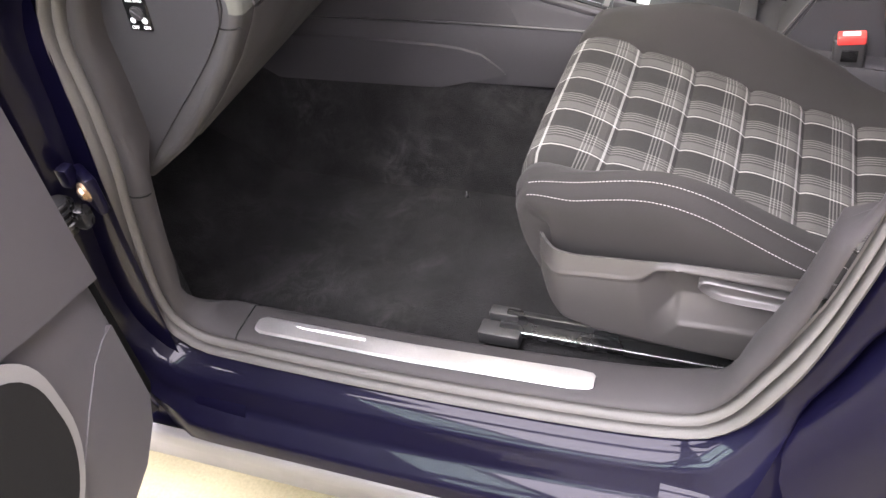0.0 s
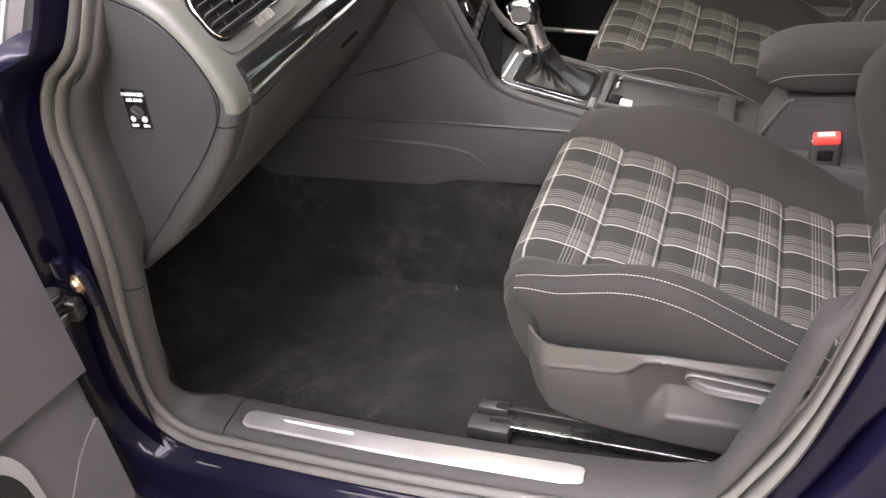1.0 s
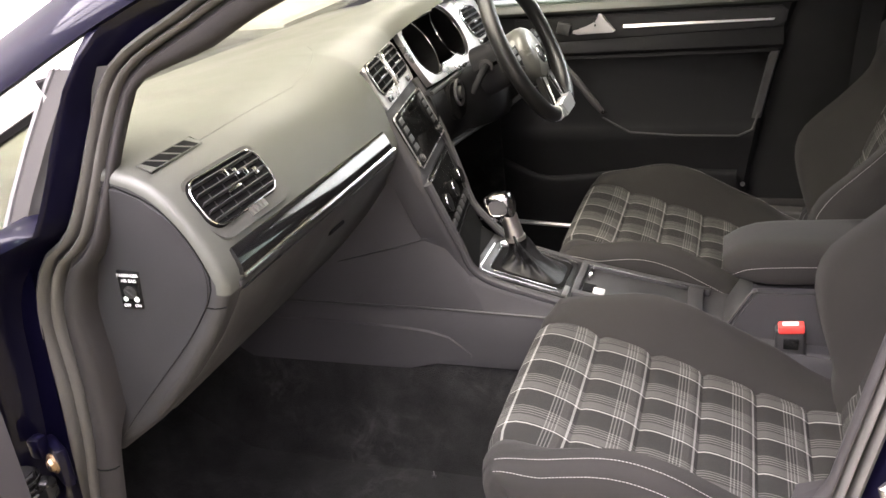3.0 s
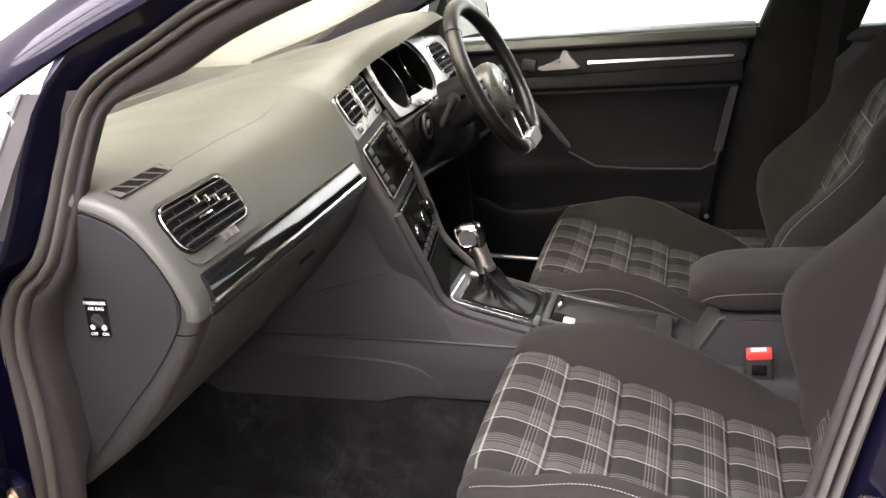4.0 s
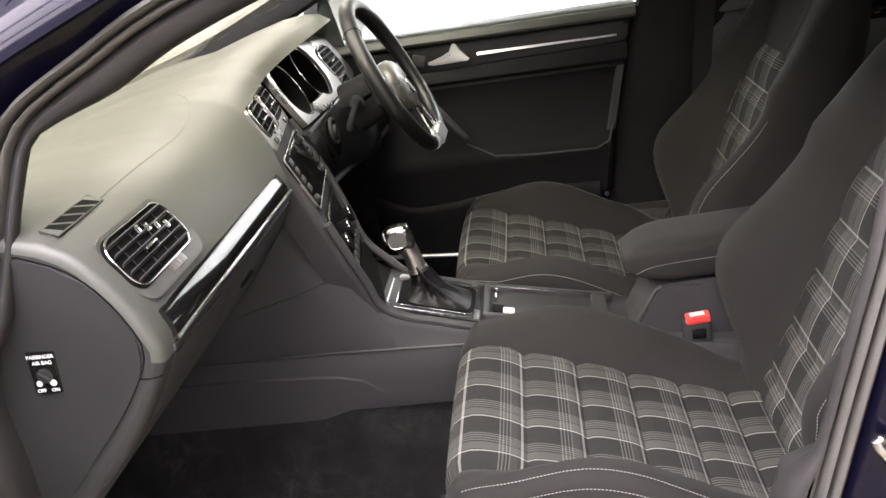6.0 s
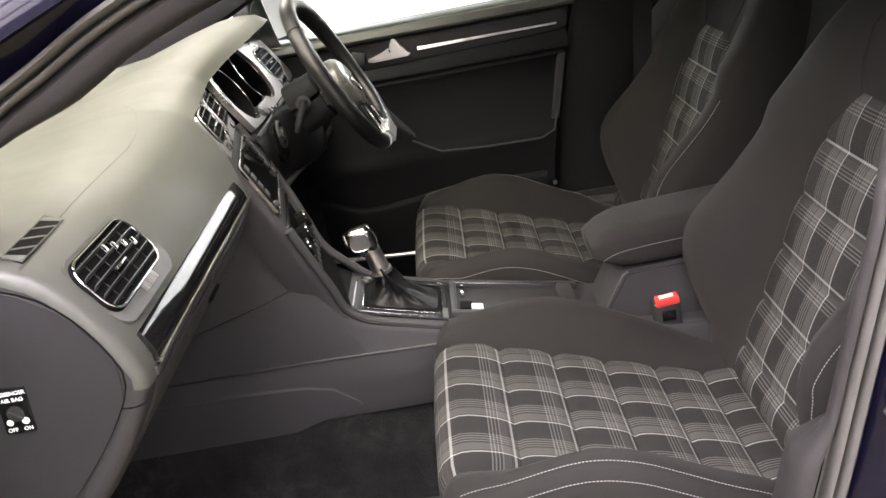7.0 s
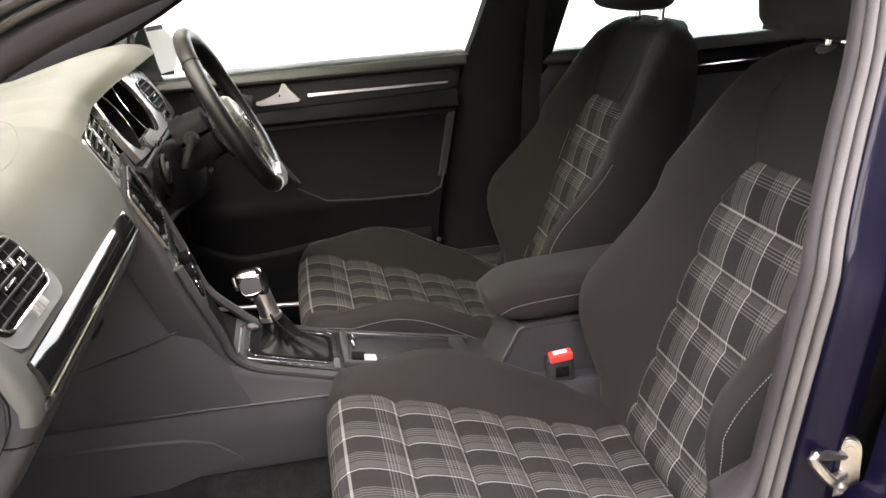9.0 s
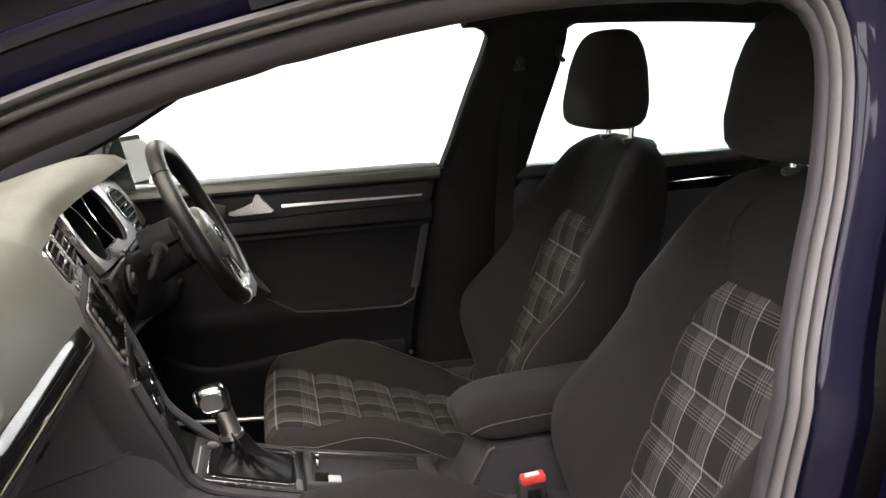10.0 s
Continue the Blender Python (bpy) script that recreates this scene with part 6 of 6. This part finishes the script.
        b = interp(z, [0.44, 0.50, 0.56, 0.61, 0.66, 0.70, 0.735, 0.77, 0.81, 0.84, 0.865, 0.89, 0.915, 0.965, 1.06, 1.095], [0.0, 0.022, 0.068, 0.103, 0.122, 0.117, 0.099, 0.080, 0.062, 0.052, 0.054, 0.055, 0.044, 0.030, 0.012, 0.0])
        return w, b

    for z in zs:
        w, b = shape(z)
        bx = back_x(z) + interp(z, [1.0, 1.06, 1.086, 1.097, 1.103], [0, 0.008, 0.018, 0.030, 0.044])
        back = interp(z, [0.44, 0.6, 1.0, 1.07, 1.086, 1.097, 1.103], [0.11, 0.12, 0.10, 0.074, 0.056, 0.032, 0.010])
        inn = interp(z, [0.44, 0.8, 0.93, 1.0, 1.085, 1.103], [0.14, 0.140, 0.12, 0.11, 0.085, 0.03])
        front = [(0.0, 0.0), (0.5 * inn, 0.0), (inn, 0.002), (inn + 0.025, -0.30 * b), (inn + 0.6 * (w - 0.03 - inn), -0.82 * b), (w - 0.028, -b), (w - 0.010, -0.88 * b), (w, -0.55 * b + 0.004), (w + 0.002, 0.03), (w - 0.012, back * 0.8), (w * 0.6, back), (0.0, back)]
        full = front + [(-v, d) for v, d in front[-2:0:-1]]
        rows.append([Vector((bx + d, y0 + v, z - 0.25 * d)) for v, d in full])
    part("backrest", loft(rows, ring=True, caps=True), CLOTH, e, "charcoal cloth backrest with deep side bolsters", sharp=80)
    # plaid pads on the backrest
    tops = [0.468, 0.515, 0.598, 0.684, 0.772, 0.858, 0.935]
    for k in range(6):
        rows, uvs = [], []
        for i, z in enumerate(np.linspace(tops[k], tops[k + 1], 9)):
            half = interp(z, [0.515, 0.80, 0.862, 0.935], [0.142, 0.142, 0.136, 0.078])
            edge = min(i, 8 - i)
            puff = 0.007 * (1 - math.exp(-edge * 0.7)) + 0.002
            row, uv = [], []
            for v in np.linspace(-1, 1, 15):
                d = puff - 0.008 * max(0.0, abs(v) - 0.86) * 7 + 0.004 * (1 - v * v)
                row.append(Vector((back_x(z) - d * 0.93, y0 + v * half, z + d * 0.37)))
                uv.append((z * 1.077 - 0.934 + 10 * PITCH, v * half + 4.0 * PITCH))
            rows.append(row)
            uvs.append(uv)
        part("backrest_pad", thick(loft(rows, uv=uvs), 0.008, (1, 0, 0)), PLAID, e, "plaid cloth quilted pad", sharp=70)
    for sg in (-1, 1):
        line1 = [(back_x(z) - 0.004, y0 + sg * (interp(z, [0.515, 0.80, 0.862, 0.935], [0.142, 0.142, 0.136, 0.078]) + 0.004), z) for z in (0.53, 0.56, 0.6, 0.65, 0.7, 0.75, 0.8, 0.84, 0.862)]
        line2 = []
        for z in (0.55, 0.58, 0.61, 0.64, 0.66, 0.69, 0.72, 0.75, 0.78, 0.81, 0.84):
            w, b = shape(z)
            line2.append((back_x(z) - 0.885 * b - 0.001, y0 + sg * (w - 0.009), z + 0.22 * b + 0.001))
        if sg == side:
            part("stitching", stitches(line1), THREAD, e, "pale stitching")
        if sg < 0:
            part("stitching", stitches(line2), THREAD, e, "pale stitching")
    part("shoulder_seam", tube([(back_x(z) - d, y0 + v, z) for v, z, d in ((-0.078, 0.94, 0.004), (-0.10, 0.975, 0.006), (-0.11, 1.02, 0.004), (-0.09, 1.06, 0.0))], 0.0007, 6), CLOTH, e)
    part("shoulder_seam", tube([(back_x(z) - d, y0 + v, z) for v, z, d in ((0.078, 0.94, 0.004), (0.10, 0.975, 0.006), (0.11, 1.02, 0.004), (0.09, 1.06, 0.0))], 0.0007, 6), CLOTH, e)
    part("hinge_cover", disc((0.905, y0 + side * 0.268, 0.47), 0.055, 0.03, "y", 28, 0.008), PLASTIC, e)
    part("hinge_cover", disc((0.905, y0 - side * 0.262, 0.47), 0.045, 0.03, "y", 28, 0.008), DARKPLASTIC, e)
    # headrest
    for v in (-0.062, 0.062):
        part("headrest_post", tube([(1.158, y0 + v, 1.08), (1.168, y0 + v, 1.18)], 0.006, 10), CHROME, e)
        part("post_collar", disc((1.158, y0 + v, 1.095), 0.016, 0.012, "z", 20, 0.003), DARKPLASTIC, e)
    rows = []
    for u in np.concatenate([np.linspace(0, 0.12, 7), np.linspace(0.16, 0.88, 14), np.linspace(0.9, 1, 9)]):
        z = 1.125 + 0.205 * u
        s = interp(u, [0, 0.03, 0.1, 0.25, 0.6, 0.8, 0.92, 0.98, 1.0], [0.80, 0.90, 0.96, 1.0, 0.965, 0.875, 0.73, 0.54, 0.30])
        th = interp(u, [0, 0.03, 0.1, 0.25, 0.6, 0.8, 0.92, 0.98, 1.0], [0.62, 0.82, 0.95, 1.0, 0.86, 0.72, 0.56, 0.4, 0.22])
        cx = 1.151 + 0.02 * u
        rows.append([Vector((cx - 0.030 + 0.072 * th * math.copysign(abs(math.cos(a)) ** 0.8, math.cos(a)), y0 + 0.135 * s * math.copysign(abs(math.sin(a)) ** 0.6, math.sin(a)), z)) for a in np.linspace(0, 2 * math.pi, 49)[:-1]])
    part("headrest", loft(rows, ring=True, caps=True), CLOTH, e, "charcoal cloth headrest", sharp=80)
    return e


front_seat(0.508, -1, "sports seat in grey plaid and charcoal cloth, white stitching")
front_seat(1.218, 1, "driver sports seat in grey plaid and charcoal cloth", 0.03)

# ---- driver's door, closed ----
ddoor = thing("driver_door", "closed driver door with chrome strip, panel darkened for shade", "car door", at=(0.4, 1.62, 0.3))


def door_rear(z):
    return interp(z, [0.26, 0.53, 0.67, 0.90, 0.99, 1.03], [0.70, 0.728, 0.752, 0.802, 0.826, 0.84])


DOORSEC = [(1.019, 1.640), (1.017, 1.612), (1.011, 1.602), (1.000, 1.596), (0.990, 1.597), (0.985, 1.606), (0.90, 1.610), (0.893, 1.600), (0.872, 1.594), (0.862, 1.600), (0.80, 1.607), (0.70, 1.602), (0.685, 1.597), (0.665, 1.590), (0.645, 1.592), (0.60, 1.600), (0.50, 1.590), (0.40, 1.592), (0.28, 1.600)]
rows = []
for z, y in DOORSEC:
    r = door_rear(z)
    rows.append([Vector((x, y + (0.012 if x >= r - 0.001 else 0), z)) for x in list(np.linspace(-0.30, r - 0.012, 12)) + [r]])
# far darker than the open door's panel: the shade is in the colour
part("door_panel", loft(rows), SHADETRIM, ddoor, sharp=40)
part("trim_insert", prism([(0.13, 0.915), (0.78, 0.932), (0.803, 0.942), (0.806, 0.965), (0.792, 0.980), (0.13, 0.980)], "y", 1.600, 1.612, 0.003), SATIN, ddoor, "gloss black door trim insert")
part("belt_rail", thick(loft([[Vector((x, y, z)) for y, z in ((1.650, 1.025), (1.620, 1.024), (1.603, 1.018), (1.592, 1.006), (1.590, 0.997), (1.596, 0.990))] for x in np.linspace(-0.05, 0.826, 12)]), 0.004, (0, 1, -0.5)), SOFT, ddoor, "olive grey belt rail under the window")
part("chrome_strip", placed(prism([(-0.176, -0.0045), (0.182, -0.003), (0.184, 0.001), (-0.176, 0.0035)], "y", -0.004, 0.004, 0.0015), pose(0.592, 1.596, 0.9505, -20, 0, 0)), SATINCHROME, ddoor, "bright chrome strip")
part("lower_band", thick(loft([[Vector((x, 1.596, 0.880)), Vector((x, 1.587, 0.889)), Vector((x, 1.587, 0.896)), Vector((x, 1.599, 0.914 + 0.024 * max(0, x - 0.13)))] for x in np.linspace(0.1, 0.798, 10)]), -0.004), SHADETRIM, ddoor, "plastic band under the insert, darkened for shade")
grip = [(0.286, 0.939), (0.30, 0.935), (0.39, 0.938), (0.397, 0.943), (0.390, 0.949), (0.376, 0.960), (0.364, 0.983), (0.356, 0.986), (0.346, 0.962), (0.325, 0.952), (0.288, 0.946)]
part("inner_handle", placed(prism([(a - 0.34, b - 0.955) for a, b in grip], "y", -0.009, 0.009, 0.004), pose(0.34, 1.593, 0.955, -6, 0, -4)), SILVER, ddoor, "chrome inner door handle")
part("window_switch", rbox((0.262, 1.596, 0.952), (0.035, 0.012, 0.03), 0.003, turn=(0, 15, 0)), DARKPLASTIC, ddoor)
part("grab_pull", tube([(0.22, 1.575, 0.90), (0.29, 1.555, 0.835), (0.345, 1.545, 0.765), (0.365, 1.548, 0.74)], [0.012, 0.011, 0.010, 0.007], 10), PLASTIC, ddoor)
part("grab_tip", disc((0.367, 1.545, 0.742), 0.0075, 0.01, "z", 12), CHROME, ddoor)
rim_line = spline([(0.0, 0.70), (0.033, 0.655), (0.053, 0.620), (0.112, 0.590), (0.190, 0.556), (0.294, 0.559), (0.40, 0.571), (0.55, 0.575), (0.70, 0.572)], 30)
part("door_pocket", thick(loft([[Vector((p.x, 1.588, p.y - 0.006)), Vector((p.x, 1.580, p.y)), Vector((p.x, 1.572, p.y - 0.003)), Vector((p.x, 1.568, p.y - 0.016)), Vector((p.x, 1.572, p.y - 0.07)), Vector((p.x, 1.584, 0.36))] for p in rim_line]), 0.005, (0, 1, 0)), SHADETRIM, ddoor, "plastic door pocket, darkened for shade", sharp=60)
part("armrest_line", tube([(0.36, 1.57, 0.72), (0.43, 1.573, 0.678), (0.55, 1.574, 0.668), (0.70, 1.576, 0.664), (0.735, 1.580, 0.680), (0.748, 1.588, 0.72)], 0.0028, 8), DARKPLASTIC, ddoor)
part("rear_edge_trim", thick(loft([[Vector((door_rear(z) - 0.028, 1.600, z)), Vector((door_rear(z) - 0.024, 1.594, z)), Vector((door_rear(z) - 0.008, 1.594, z)), Vector((door_rear(z) - 0.004, 1.604, z))] for z in np.linspace(0.705, 0.872, 6)]), 0.003, (0, 1, 0)), DARKPLASTIC, ddoor, "dark strip at the door's rear edge")
part("outer_skin", rbox((0.25, 1.70, 0.65), (1.15, 0.06, 0.74), 0.02), PAINT, ddoor)
part("pane", thick(loft([[Vector((x, far_y(z) - 0.005, z)) for x in (x0, x1)] for x0, x1, z in ((-0.15, 0.86, 1.015), (0.04, 0.90, 1.14), (0.25, 0.95, 1.27), (0.6, 0.98, 1.36))]), 0.004), GLASS, ddoor)
part("mirror_sail", prism([(-0.02, 1.02), (0.076, 1.02), (0.052, 1.155), (0.045, 1.155)], "y", 1.585, 1.60, 0.003), DARKPLASTIC, ddoor)
rdoor = thing("rear_driver_door", "closed rear door with dark panel and chrome line", "car door", at=(1.4, 1.62, 0.3))
part("door_panel", rbox((1.45, 1.63, 0.615), (0.90, 0.05, 0.71), 0.012), DARKPLASTIC, rdoor)
part("belt_rail", rbox((1.42, 1.618, 0.986), (0.86, 0.060, 0.034), 0.012, 3), SOFT, rdoor)
part("chrome_strip", tube([(x, 1.600, 0.925 + 0.02 * (x - 1.4)) for x in np.linspace(1.18, 1.72, 8)], 0.004, 8), CHROME, rdoor)
part("trim_insert", rbox((1.45, 1.603, 0.935), (0.58, 0.012, 0.07), 0.004), PIANO, rdoor)
part("pane", thick(loft([[Vector((x, far_y(z), z)) for x in (0.98, 1.75)] for z in (0.985, 1.18, 1.37)]), 0.004), GREENGLASS, rdoor)

wing = thing("wing_mirror", "exterior wing mirror in dark housing with bright glass", "wing mirror", at=(0.0, 1.84, 1.05))
MM = pose(0.030, 1.90, 1.062, 0, -6, -24)
part("housing", placed(prism(rounded(0.20, 0.14, 0.045), "x", -0.09, 0.0, 0.02, 3), MM), SATIN, wing)
part("mirror_glass", placed(prism(rounded(0.175, 0.115, 0.038), "x", 0.0, 0.003, 0.001), MM), MIRROR, wing)
part("mirror_arm", rbox((-0.03, 1.76, 1.0), (0.07, 0.16, 0.04), 0.012), PAINT, wing)
